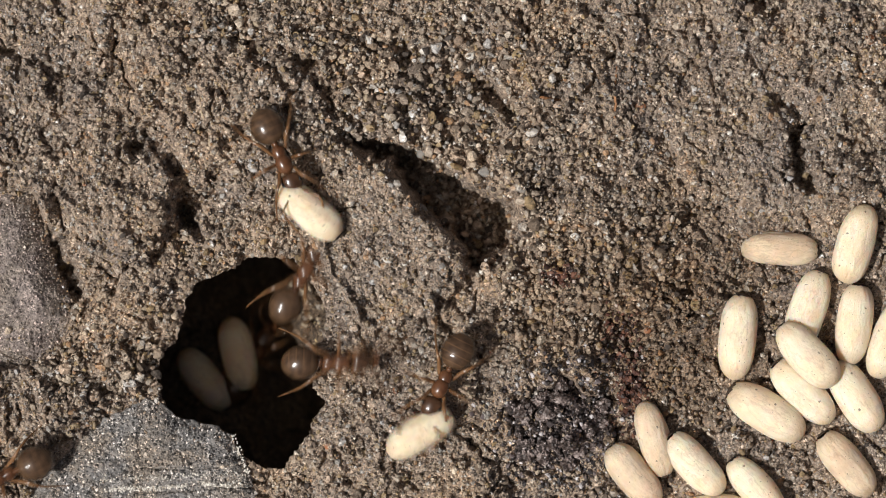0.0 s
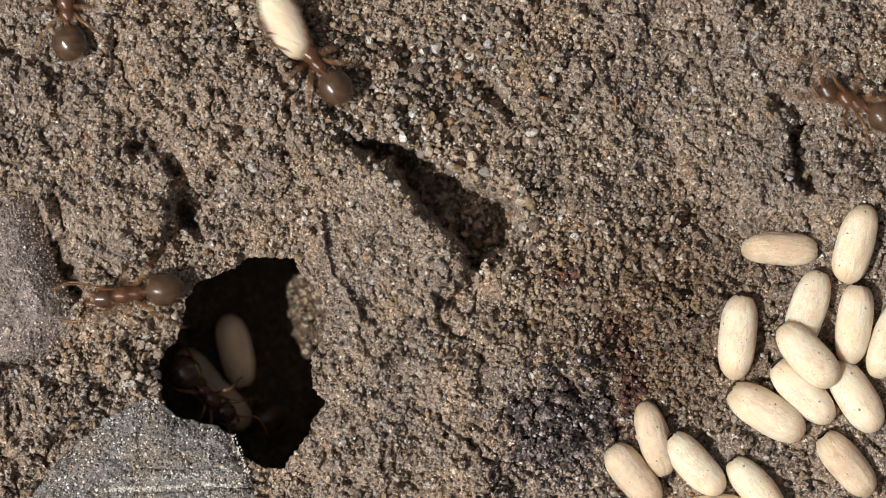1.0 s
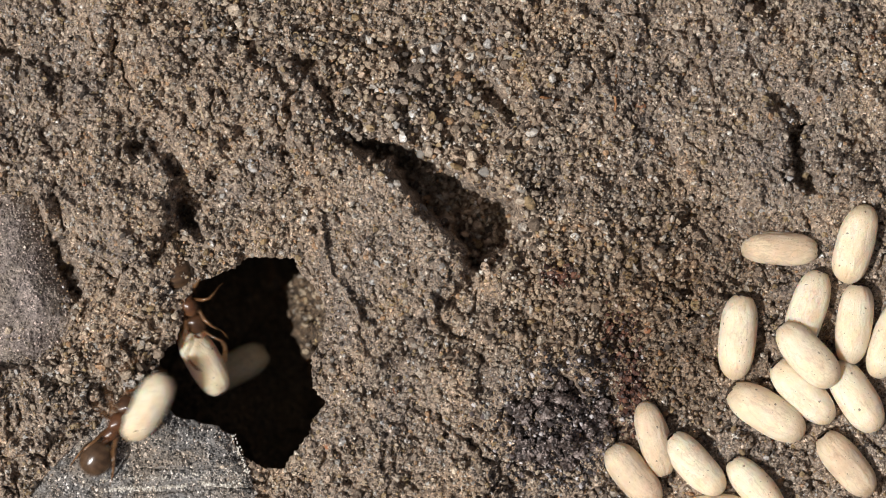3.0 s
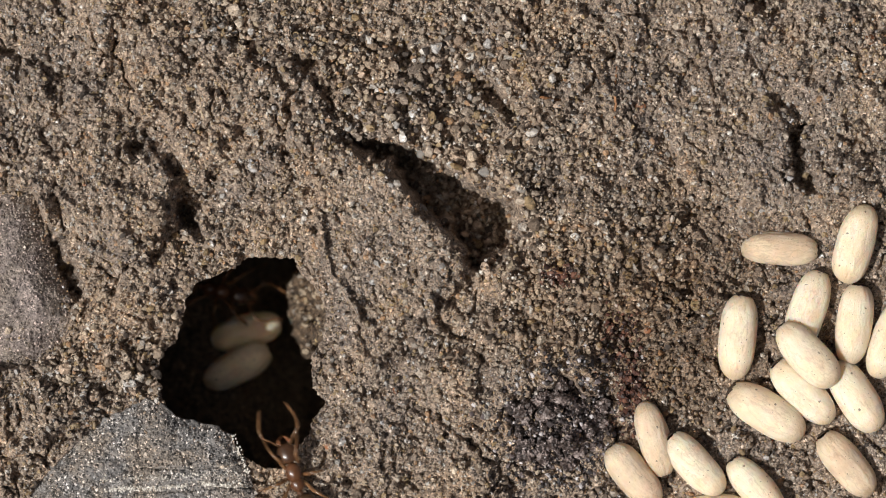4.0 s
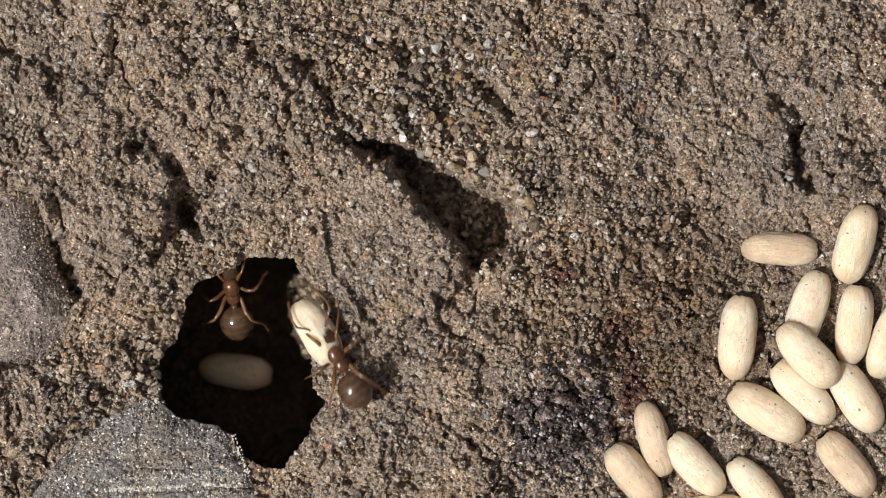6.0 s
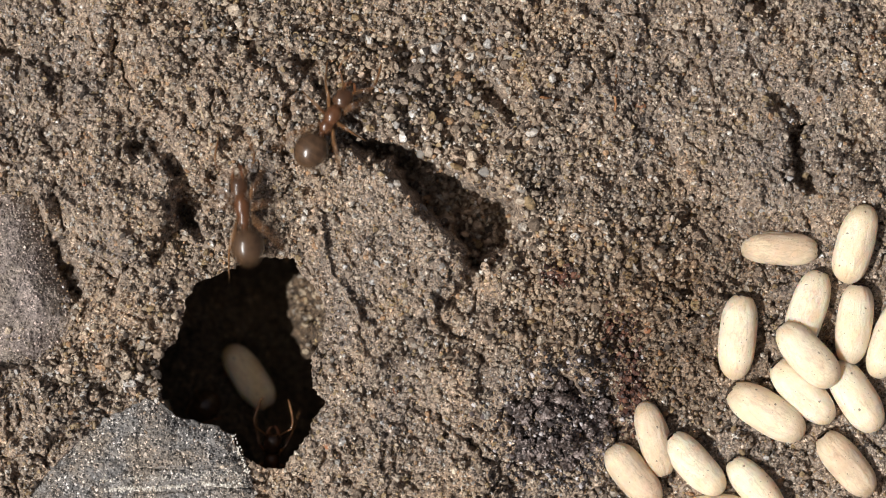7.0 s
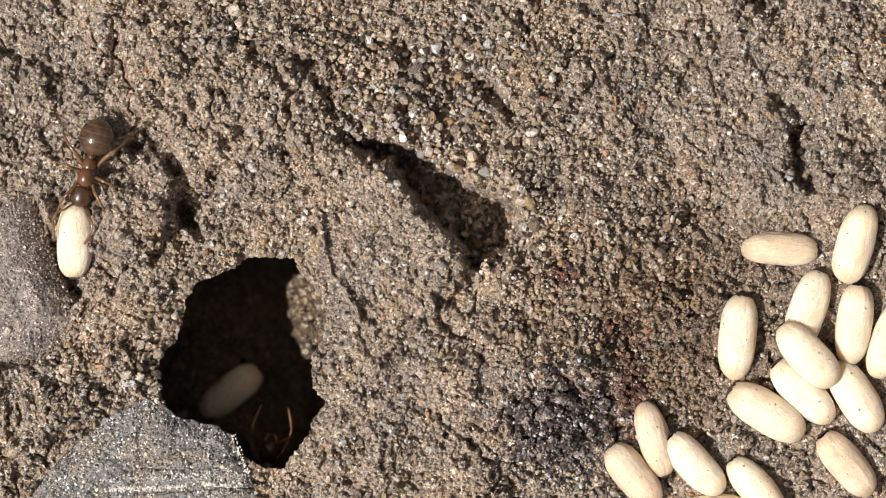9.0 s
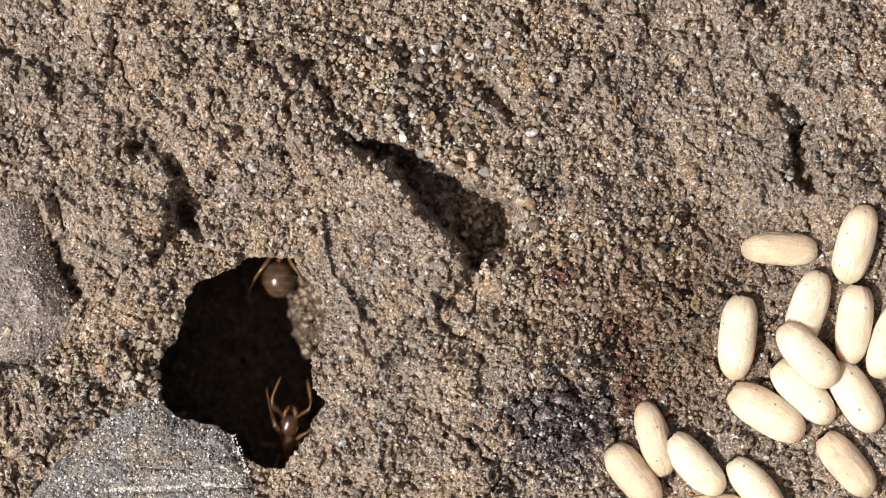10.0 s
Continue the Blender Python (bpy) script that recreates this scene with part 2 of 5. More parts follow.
def along(x, y, line):
    """Distance to an open line."""
    best = np.full(x.shape, 1e18)
    for (ax, ay), (bx, by) in zip(line, line[1:]):
        ex, ey = bx - ax, by - ay
        t = np.clip(((x - ax) * ex + (y - ay) * ey) / (ex * ex + ey * ey), 0, 1)
        best = np.minimum(best, (x - ax - t * ex) ** 2 + (y - ay - t * ey) ** 2)
    return np.sqrt(best)


def step(d, width):
    t = np.clip(d / width, 0, 1)
    return t * t * (3 - 2 * t)


def rough_outline(points, amount, seed, every=6.0):
    """The outline cut into short pieces with a crumbly unevenness."""
    r = random.Random(seed)
    out = []
    n = len(points)
    for i in range(n):
        (ax, ay), (bx, by) = points[i], points[(i + 1) % n]
        k = max(1, int(math.hypot(bx - ax, by - ay) / every))
        for j in range(k):
            f = j / k
            out.append((ax + (bx - ax) * f + r.uniform(-amount, amount), ay + (by - ay) * f + r.uniform(-amount, amount)))
    return out


HOLE = rough_outline([(440, 457), (480, 456), (520, 460), (530, 482), (550, 502), (568, 528), (576, 560), (572, 600), (551, 625),
                      (553, 688), (577, 712), (552, 745), (547, 770), (525, 795), (500, 830), (470, 829), (440, 815), (420, 790),
                      (410, 770), (385, 757), (350, 748), (310, 737), (291, 715), (279, 670), (285, 630), (310, 606), (324, 570),
                      (330, 530), (345, 506), (385, 486), (415, 475)], 2.2, 3)
SLAB = [(40, 900), (60, 858), (110, 805), (150, 765), (185, 740), (215, 728), (262, 703), (292, 720), (312, 735), (350, 747),
        (386, 756), (410, 768), (418, 790), (432, 810), (447, 850), (455, 910), (250, 925)]
STONE = [(-160, 380), (-60, 335), (20, 335), (58, 334), (72, 360), (84, 400), (88, 440), (105, 480), (122, 520), (128, 560),
         (112, 605), (70, 640), (20, 655), (-80, 650), (-170, 560)]
CLOD = [(900, 762), (893, 735), (906, 706), (930, 700), (946, 672), (975, 682), (992, 656), (1020, 668), (1034, 690), (1058, 702), (1052, 730),
        (1070, 752), (1052, 776), (1060, 802), (1030, 812), (1014, 840), (985, 828), (960, 850), (926, 846), (932, 815), (905, 806), (912, 782)]
PLATE = [(606, 254), (645, 278), (690, 302), (716, 332), (750, 374), (790, 410), (815, 440), (828, 478), (815, 505), (760, 560), (650, 600),
         (590, 500), (545, 420), (555, 330), (575, 280)]
PIT = [(610, 236), (660, 238), (712, 258), (765, 284), (862, 312), (938, 346), (955, 404), (920, 460), (838, 480), (812, 430), (786, 402),
       (748, 366), (716, 322), (690, 292), (640, 268)]
KNOB = [(352, 160), (385, 120), (425, 92), (470, 96), (500, 112), (514, 150), (506, 215), (470, 262), (405, 275), (355, 225)]
SHOULDER = [(100, 340), (200, 318), (290, 330), (318, 380), (290, 450), (200, 470), (120, 430)]
BLOCK = [(1190, 190), (1290, 160), (1390, 190), (1402, 260), (1395, 340), (1320, 380), (1220, 340), (1180, 260)]
BLOCK_B = [(1425, 150), (1520, 130), (1600, 170), (1600, 330), (1500, 350), (1440, 320), (1422, 240)]
LUMP = [(1000, 110), (1060, 80), (1100, 120), (1090, 180), (1050, 190), (1010, 160)]
LUMP_B = [(985, 320), (1050, 300), (1090, 340), (1060, 400), (1000, 390)]
LUMP_C = [(850, 480), (900, 450), (928, 452), (930, 500), (890, 530), (850, 520)]
CRACKS = [  # line, half width, depth
    ([(495, 92), (545, 106), (528, 145), (512, 185), (506, 232)], 8, 40),
    ([(545, 106), (560, 140), (600, 185), (640, 215)], 9, 30),
    ([(240, 262), (268, 240), (300, 282), (322, 335), (316, 385), (352, 400)], 15, 42),
    ([(312, 372), (345, 388)], 24, 60),
    ([(296, 395), (292, 450)], 14, 35),
    ([(1380, 172), (1402, 205), (1412, 232)], 8, 18),
    ([(1412, 236), (1416, 270), (1422, 305), (1428, 334)], 17, 88),
    ([(80, 405), (94, 440), (112, 480), (134, 522)], 22, 70),
    ([(775, 552), (800, 572), (832, 596), (852, 640)], 11, 30),
    ([(1035, 170), (1070, 130), (1078, 80)], 7, 18),
    ([(860, 150), (880, 180), (925, 205)], 15, 38),
    ([(770, 738), (815, 770), (865, 812)], 8, 24),
    ([(0, 85), (24, 106), (44, 140)], 9, 26),
    ([(1335, 5), (1352, 25), (1385, 20)], 10, 35),
    ([(1495, 248), (1530, 262), (1568, 258)], 6, 25),
    ([(372, 318), (402, 296), (452, 288)], 10, 30),
    ([(112, 110), (122, 150), (100, 190)], 8, 16),
    ([(508, 812), (474, 848), (462, 900)], 19, 60),
    ([(780, 560), (800, 590), (860, 575)], 7, 20),
    ([(1360, 400), (1420, 380), (1470, 400)], 9, 20),
    ([(20, 720), (30, 760), (10, 800)], 9, 25),
    ([(1220, 40), (1240, 90), (1200, 130)], 8, 22),
    ([(690, 60), (720, 110), (700, 150)], 8, 22),
    ([(905, 8), (922, 40), (930, 70)], 8, 22),
]


POCKETS_FAR = [(20, 85, 9), (25, 120, 8), (125, 125, 9), (155, 130, 7), (115, 215, 9), (245, 245, 12), (290, 225, 11), (265, 30, 10), (205, 80, 8), (345, 175, 11),
               (325, 205, 8), (395, 105, 10), (535, 112, 14), (514, 185, 8), (578, 190, 10), (612, 240, 13), (705, 100, 10), (800, 110, 12), (862, 165, 20),
               (905, 185, 15), (915, 30, 9), (985, 145, 10), (1035, 172, 10), (1072, 40, 9), (1100, 65, 10), (1130, 115, 10), (905, 255, 11),
               (790, 240, 12), (1342, 15, 13), (1400, 60, 13)]
POCKETS_MID = [(1460, 30, 10), (1535, 40, 10), (1372, 172, 14), (1330, 210, 10), (1540, 230, 10), (1220, 380, 15), (1115, 460, 11), (1235, 478, 13), (985, 490, 10),
               (1345, 515, 14), (80, 420, 15), (98, 455, 14), (112, 485, 14), (122, 518, 14), (136, 548, 14), (162, 515, 10), (322, 385, 18), (342, 398, 15),
               (318, 425, 14), (290, 450, 13), (308, 505, 11), (240, 390, 9), (310, 310, 10), (705, 355, 9), (832, 500, 10), (926, 472, 12)]
POCKETS_NEAR = [(660, 592, 9), (690, 690, 7), (682, 815, 9), (775, 745, 10), (842, 790, 9), (872, 832, 9), (882, 600, 9), (885, 862, 10), (620, 855, 8), (105, 610, 9),
                (180, 705, 10), (102, 782, 12), (270, 635, 10), (252, 600, 12), (238, 655, 12), (275, 578, 10), (262, 685, 10), (222, 622, 9), (300, 560, 9), (15, 860, 9), (1068, 705, 20), (1076, 748, 20), (1040, 670, 12), (875, 740, 8), (1120, 690, 9), (1270, 560, 8)]


def sandiness(x, y):
    """How loose and grainy the soil is: 1 in the sandy trough, 0 on the caked clods."""
    s = 0.12 + 0.85 * np.exp(-(((x - 800) / 230) ** 2 + ((y - 190) / 210) ** 2))
    s += 0.6 * np.exp(-(((x - 1110) / 170) ** 2 + ((y - 520) / 170) ** 2)) + 0.4 * np.exp(-(((x - 960) / 120) ** 2 + ((y - 600) / 90) ** 2))
    s += 0.5 * np.exp(-(((x - 150) / 110) ** 2 + ((y - 660) / 100) ** 2)) + 0.45 * np.exp(-(((x - 450) / 120) ** 2 + ((y - 40) / 70) ** 2))
    s += 0.7 * np.exp(-(((x - 262) / 42) ** 2 + ((y - 630) / 75) ** 2)) + 0.5 * np.exp(-(((x - 125) / 40) ** 2 + ((y - 500) / 50) ** 2))
    s += 0.35 * np.exp(-(((x - 330) / 60) ** 2 + ((y - 430) / 80) ** 2)) + 0.35 * np.exp(-(((x - 1480) / 120) ** 2 + ((y - 60) / 80) ** 2))
    for shape in (PLATE, KNOB, SHOULDER, BLOCK, BLOCK_B, LUMP, LUMP_B):
        s -= 0.8 * step(inside(x, y, shape)[0] + 6, 25)
    s += 0.7 * step(inside(x, y, PIT)[0] + 10, 20) + 0.5 * (lattice(x, y, 70, 21) - 0.5)
    return np.clip(s, 0, 1)


def trodden(x, y):
    """Where the crust lies flat: between the nest's mouth and the pit, and on two broad clods."""
    flat = np.exp(-((x - 695) / 160) ** 2 - ((y - 570) / 290) ** 2)
    flat = np.maximum(flat, 0.8 * np.exp(-((x - 1230) / 190) ** 2 - ((y - 190) / 140) ** 2))
    return np.maximum(flat, 0.7 * np.exp(-((x - 170) / 130) ** 2 - ((y - 350) / 110) ** 2))


def relief(x, y):
    """The soil's broad form, without crumbs."""
    wx, wy = x + 24 * (lattice(x, y, 34, 5) - 0.5) + 16 * (lattice(x, y, 12, 7) - 0.5), y + 24 * (lattice(x, y, 34, 6) - 0.5) + 16 * (lattice(x, y, 12, 8) - 0.5)
    h = 30 * (lattice(x, y, 210, 11) - 0.5) + 22 * (lattice(x, y, 80, 12) - 0.5)
    # rounded clods with creases between them
    h += 40 * np.abs(lattice(wx, wy, 105, 13) - 0.5) + 20 * np.abs(lattice(wx, wy, 46, 14) - 0.5)
    lumpy = step(lattice(x, y, 150, 9) - 0.25, 0.4)
    lumpy = lumpy * (1 - 0.85 * step(inside(wx, wy, KNOB)[0] + 10, 30))
    lumpy = lumpy * (1 - 0.7 * trodden(x, y))
    h += (14 + 26 * lumpy) * domes(wx, wy, 92, 91) + (5 + 21 * lumpy) * domes(wx, wy, 43, 92) + 10 * lumpy * domes(wx, wy, 22, 93)
    h += (8 + 18 * step(lattice(x, y, 90, 16) - 0.4, 0.3)) * np.abs(lattice(wx, wy, 19, 15) - 0.5)
    d = inside(wx, wy, PLATE)[0] + 14 * (lattice(x, y, 17, 24) - 0.5)
    k = step(d, 22)
    rim = -d
    h = h * (1 - 0.82 * k) + k * (18 + 0.26 * ((x - 680) * 0.8 + (430 - y) * 0.5))
    h += 42 * step(d + 3, 12)
    h -= 60 * np.exp(-((x - 950) / 80) ** 2 - ((y - 585) / 65) ** 2)
    d = inside(wx, wy, PIT)[0]
    # steep under the plate's broken edge, shelving away from it
    slope = 18 + 40 * step(rim - 12, 90)
    h = h * (1 - 0.7 * step(d, 50)) - (142 - 34 * lattice(x, y, 45, 17)) * step(d + 4, slope)
    # coarse lumps on the pit's floor and a ragged rim
    h += step(d, 26) * (26 * domes(wx, wy, 30, 18) + 16 * domes(wx, wy, 14, 19))
    h += 26 * step(inside(wx, wy, KNOB)[0] + 6, 34) + 30 * step(inside(wx, wy, SHOULDER)[0] + 6, 40)
    h += 22 * step(inside(wx, wy, BLOCK)[0] + 8, 34) + 24 * step(inside(wx, wy, BLOCK_B)[0] + 8, 34)
    h += 18 * step(inside(wx, wy, LUMP)[0] + 5, 24) + 18 * step(inside(wx, wy, LUMP_B)[0] + 5, 24) + 26 * step(inside(wx, wy, LUMP_C)[0] + 5, 22)
    for x0, y0, r in POCKETS_FAR + POCKETS_MID + POCKETS_NEAR:
        near = (np.abs(x - x0) < 3 * r) & (np.abs(y - y0) < 3 * r)
        q = ((wx[near] - x0) ** 2 + (wy[near] - y0) ** 2) / (1.5 * r) ** 2
        h[near] -= 2.0 * r * np.clip(1 - q, 0, 1)
    for line, half, depth in CRACKS:
        h -= 0.85 * depth * (1 - step(along(wx, wy, line), 1.5 * half))
    return h


def flattened(x, y, h):
    """Lets the soil sink under the slab, the stone, the clod and the brood, and even out round the nest hole."""
    near = 1 - step(-inside(x, y, HOLE)[0], 60)
    h = h * (1 - 0.7 * near) + 6 * near
    near = 1 - step(-inside(x, y, SLAB)[0], 50)
    h = h * (1 - 0.8 * near) + 10 * near
    for shape, low in ((SLAB, -34), (STONE, -30), (CLOD, -20)):
        k = step(inside(x, y, shape)[0] + (4 if shape is STONE else -2), 14)
        h = h * (1 - k) + low * k
    k = step(inside(x, y, [(1060, 690), (1180, 690), (1270, 500), (1290, 400), (1480, 340), (1640, 340), (1640, 1000), (1040, 1000)])[0] + 10, 60)
    return h * (1 - 0.75 * k) - 6 * k


def soil_height(x, y):
    x, y = np.asarray(x, float), np.asarray(y, float)
    h = flattened(x, y, relief(x, y))
    far = step(np.maximum(np.abs(x - 784) - 1100, np.abs(y - 441) - 800), 900)
    return h * (1 - far)


def soil_fine(x, y, s=None):
    """Crumbs of three sizes on caked soil; a lower, lumpy bed where loose sand lies."""
    s = sandiness(x, y) if s is None else s
    caked = 1 - s
    caked = caked * (1 - 0.72 * trodden(x, y))
    wx, wy = x + 10 * (lattice(x, y, 9, 36) - 0.5), y + 10 * (lattice(x, y, 9, 37) - 0.5)
    far_x, far_y = wx + 30 * (lattice(x, y, 30, 43) - 0.5), wy + 30 * (lattice(x, y, 30, 44) - 0.5)
    h = 10 * s * domes(wx, wy, 30, 31) + (1.5 + 3 * s) * domes(wx, wy, 9, 32) - 26 * s
    # aggregates parted by crevices, that open and close along their way
    h -= (8 + 20 * caked) * crevices(far_x, far_y, 64, 45, 11) * step(lattice(x, y, 40, 46) - 0.42, 0.2)
    h -= (4 + 10 * caked) * crevices(far_x, far_y, 27, 47, 7) * step(lattice(x, y, 30, 48) - 0.5, 0.2)
    h += caked * (9 * domes(wx, wy, 34, 50) * lattice(x, y, 70, 49) + 1.2 * domes(wx, wy, 15, 33))
    # a network of voids in the loose sand, pinholes in the caked soil
    h -= 14 * s * np.clip(1 - np.abs(lattice(wx, wy, 34, 38) - 0.5) / 0.09, 0, 1)
    h += (4.0 - 1.0 * s) * domes(wx, wy, 6.3, 39) - 14 * np.clip(lattice(wx, wy, 8, 40) - 0.66, 0, 1) * (0.6 + 1.2 * lattice(x, y, 48, 42))
    h += 4.4 * (lattice(x, y, 4.2, 35) - 0.5)
    return h


def mesh_of(name, co, faces, material, smooth=False):
    """A mesh object from vertex places in metres and equal-sized faces."""
    me = bpy.data.meshes.new(name)
    faces = np.asarray(faces, np.int32)
    k = faces.shape[1]
    me.vertices.add(len(co))
    me.vertices.foreach_set("co", np.asarray(co, np.float32).ravel())
    me.loops.add(faces.size)
    me.loops.foreach_set("vertex_index", faces.ravel())
    me.polygons.add(len(faces))
    me.polygons.foreach_set("loop_start", np.arange(0, faces.size, k, dtype=np.int32))
    me.polygons.foreach_set("use_smooth", np.full(len(faces), smooth))
    me.update(calc_edges=True)
    me.validate()
    me.materials.append(material)
    return new(name, me)


def grid_faces(nx, ny, keep):
    i = np.arange(nx * ny).reshape(nx, ny)
    f = np.stack([i[:-1, :-1], i[:-1, 1:], i[1:, 1:], i[1:, :-1]], -1).reshape(-1, 4)
    return f[keep[f].all(1)][:, ::-1] if keep is not None else f[:, ::-1]


def trimmed(co, faces):
    used = np.unique(faces)
    remap = np.full(len(co), -1)
    remap[used] = np.arange(len(used))
    return co[used], remap[faces]


def places(x, y, z):
    k = 1 - z * U / EYE
    return np.stack([(x - 784) * U * k, (441 - y) * U * k, z * U], -1)


# ---- soil ----
def axis(lo, hi, fine):
    inner = np.arange(lo, hi, fine)
    out, s, far = [], fine, 0.0
    while far < 400000:
        s *= 1.32
        far += s
        out.append(far)
    out = np.array(out)
    return np.concatenate([lo - out[::-1], inner, inner[-1] + out])


class Bed:
    """The soil's surface on its grid, on which grains come to rest one upon another."""

    def __init__(self, gx, gy, height, loose):
        i, j = np.abs(gx - 784) < 806, np.abs(gy - 441) < 463
        self.x0, self.y0, self.cell = gx[i][0], gy[j][0], 1.9
        self.h, self.loose = height[np.ix_(i, j)].copy(), loose[np.ix_(i, j)]
        self.bare = self.h.copy()
        self.caps = {}

    def index(self, x, y):
        nx, ny = self.h.shape
        return (np.clip(np.rint((np.asarray(x) - self.x0) / self.cell).astype(int), 0, nx - 1),
                np.clip(np.rint((np.asarray(y) - self.y0) / self.cell).astype(int), 0, ny - 1))

    def top(self, x, y):
        return self.h[self.index(x, y)]

    def cap(self, r):
        key = max(3, int(round(r * 2)))
        if key not in self.caps:
            w = max(1, int(key / 2 / self.cell))
            q = np.arange(-w, w + 1) * self.cell
            d = (key / 2) ** 2 - q[:, None] ** 2 - q[None] ** 2
            self.caps[key] = w, np.where(d > 0, np.sqrt(np.maximum(d, 0)), -1e6)
        return self.caps[key]

    def rest(self, x, y, r):
        """Height of the middle of a ball of radius r that comes to rest at (x, y)."""
        w, dome = self.cap(r)
        i, j = self.index(x, y)
        window = self.h[i - w:i + w + 1, j - w:j + w + 1]
        return (window + dome).max() if window.shape == dome.shape else None

    def add(self, x, y, z, r):
        w, dome = self.cap(r)
        i, j = self.index(x, y)
        window = self.h[i - w:i + w + 1, j - w:j + w + 1]
        if window.shape == dome.shape:
            np.maximum(window, z + dome, out=window)


def build_soil():
    gx, gy = axis(-24, 1594, 1.9), axis(-24, 908, 1.9)
    x, y = np.meshgrid(gx, gy, indexing="ij")
    shape = x.shape
    x, y = x.ravel(), y.ravel()
    core = (np.abs(x - 784) < 1400) & (np.abs(y - 441) < 1100)
    z = np.zeros_like(x)
    z[core] = soil_height(x[core], y[core])
    fine = (np.abs(x - 784) < 830) & (np.abs(y - 441) < 490)
    loose = np.zeros_like(x)
    loose[fine] = sandiness(x[fine], y[fine])
    z[fine] += soil_fine(x[fine], y[fine], loose[fine])
    bed = Bed(gx, gy, z.reshape(shape), loose.reshape(shape))
    d, nx, ny = np.full_like(x, -1e9), x.copy(), y.copy()
    box = (np.abs(x - 430) < 220) & (np.abs(y - 640) < 260)
    d[box], nx[box], ny[box] = inside(x[box], y[box], HOLE)
    lip = d > 0
    # the crust's broken edge turns down into the nest
    under = np.clip(d, 0, 16)
    ox, oy = nx - x, ny - y
    n = np.maximum(np.hypot(ox, oy), 1e-6)
    crumb = 5 * (lattice(x, y, 6, 41) - 0.5)
    x = np.where(lip, nx + ox / n * (under * 1.3 + crumb), x)
    y = np.where(lip, ny + oy / n * (under * 1.3 + crumb), y)
    z = np.where(lip, np.minimum(z, 6) - under * 5.5, z)
    faces = grid_faces(*shape, d < 16)
    co, faces = trimmed(places(x, y, z), faces)
    ob = mesh_of("ground", co, faces, SOIL, True)
    return tagged(ob, "grey-brown sandy soil, crumbly and cracked, with a nest hole", "ground", kind="structure"), bed


def build_burrow():
    """The nest chamber under the crust: wider than its mouth, sloping down towards the shaded side."""
    cx, cy = 430.0, 640.0
    na, levels = 220, 60
    co = []
    th = np.linspace(0, 2 * math.pi, na, endpoint=False)
    ring = np.array(HOLE)
    ang = np.arctan2(ring[:, 1] - cy, ring[:, 0] - cx)
    rad = np.hypot(ring[:, 0] - cx, ring[:, 1] - cy)
    order = np.argsort(ang)
    rim = np.interp(th, ang[order], rad[order], period=2 * math.pi)
    for k in range(levels):
        f = k / (levels - 1)
        r = rim + 16 + 95 * step(f, 0.5)
        depth = -30 - 430 * f
        x, y = cx + r * np.cos(th), cy + r * np.sin(th)
        z = depth * np.ones(na)
        x = x + 16 * (lattice(th * 100, z, 40, 51) - 0.5) + 10 * (lattice(x, z, 12, 52) - 0.5)
        z = z + 12 * (lattice(x, y, 14, 53) - 0.5)
        co.append(np.stack([x, y, z], -1))
    edge = co[-1]
    for k in range(1, 50):
        f = 1 - k / 50
        x, y = cx + (edge[:, 0] - cx) * f, cy + (edge[:, 1] - cy) * f
        co.append(np.stack([x, y, np.zeros(na)], -1))
    co = np.concatenate(co)
    x, y = co[:, 0], co[:, 1]
    floor = burrow_floor(x, y) + 22 * domes(x, y, 22, 54) + 8 * domes(x, y, 9, 55)
    z = np.where(np.arange(len(co)) >= na * levels, floor, np.maximum(co[:, 2], floor))
    rows = len(co) // na
    i = np.arange(rows * na).reshape(rows, na)
    a, b = i[:-1], np.roll(i, -1, axis=1)[:-1]
    c, d = np.roll(i, -1, axis=1)[1:], i[1:]
    faces = np.stack([a, b, c, d], -1).reshape(-1, 4)
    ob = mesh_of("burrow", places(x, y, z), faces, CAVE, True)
    return tagged(ob, "dark earth chamber of the nest below the crust", "burrow", kind="structure")


def burrow_floor(x, y):
    run = (x - 390) * 0.9 + (660 - y) * 0.44
    return -332 - np.clip(run, -10, 400) * 0.95


ground, BED = build_soil()
burrow = build_burrow()


def ground_at(x, y):
    """Height on which a walker's body rests: the soil evened out over its stride."""
    xs = np.array([x + dx for dx in (-40, 0, 40) for dy in (-40, 0, 40)], float)
    ys = np.array([y + dy for dx in (-40, 0, 40) for dy in (-40, 0, 40)], float)
    h = soil_height(xs, ys)
    for shape, top in ((SLAB, 22), (STONE, 26)):
        h = np.where(inside(xs, ys, shape)[0] > 0, top, h)
    return float(np.mean(np.maximum(h, -20))) + 6


# ---- grains ----
def ico():
    p = (1 + 5 ** 0.5) / 2
    v = np.array([(-1, p, 0), (1, p, 0), (-1, -p, 0), (1, -p, 0), (0, -1, p), (0, 1, p), (0, -1, -p), (0, 1, -p), (p, 0, -1), (p, 0, 1), (-p, 0, -1), (-p, 0, 1)], float)
    f = np.array([(0, 11, 5), (0, 5, 1), (0, 1, 7), (0, 7, 10), (0, 10, 11), (1, 5, 9), (5, 11, 4), (11, 10, 2), (10, 7, 6), (7, 1, 8),
                  (3, 9, 4), (3, 4, 2), (3, 2, 6), (3, 6, 8), (3, 8, 9), (4, 9, 5), (2, 4, 11), (6, 2, 10), (8, 6, 7), (9, 8, 1)])
    return v / np.linalg.norm(v[0]), f


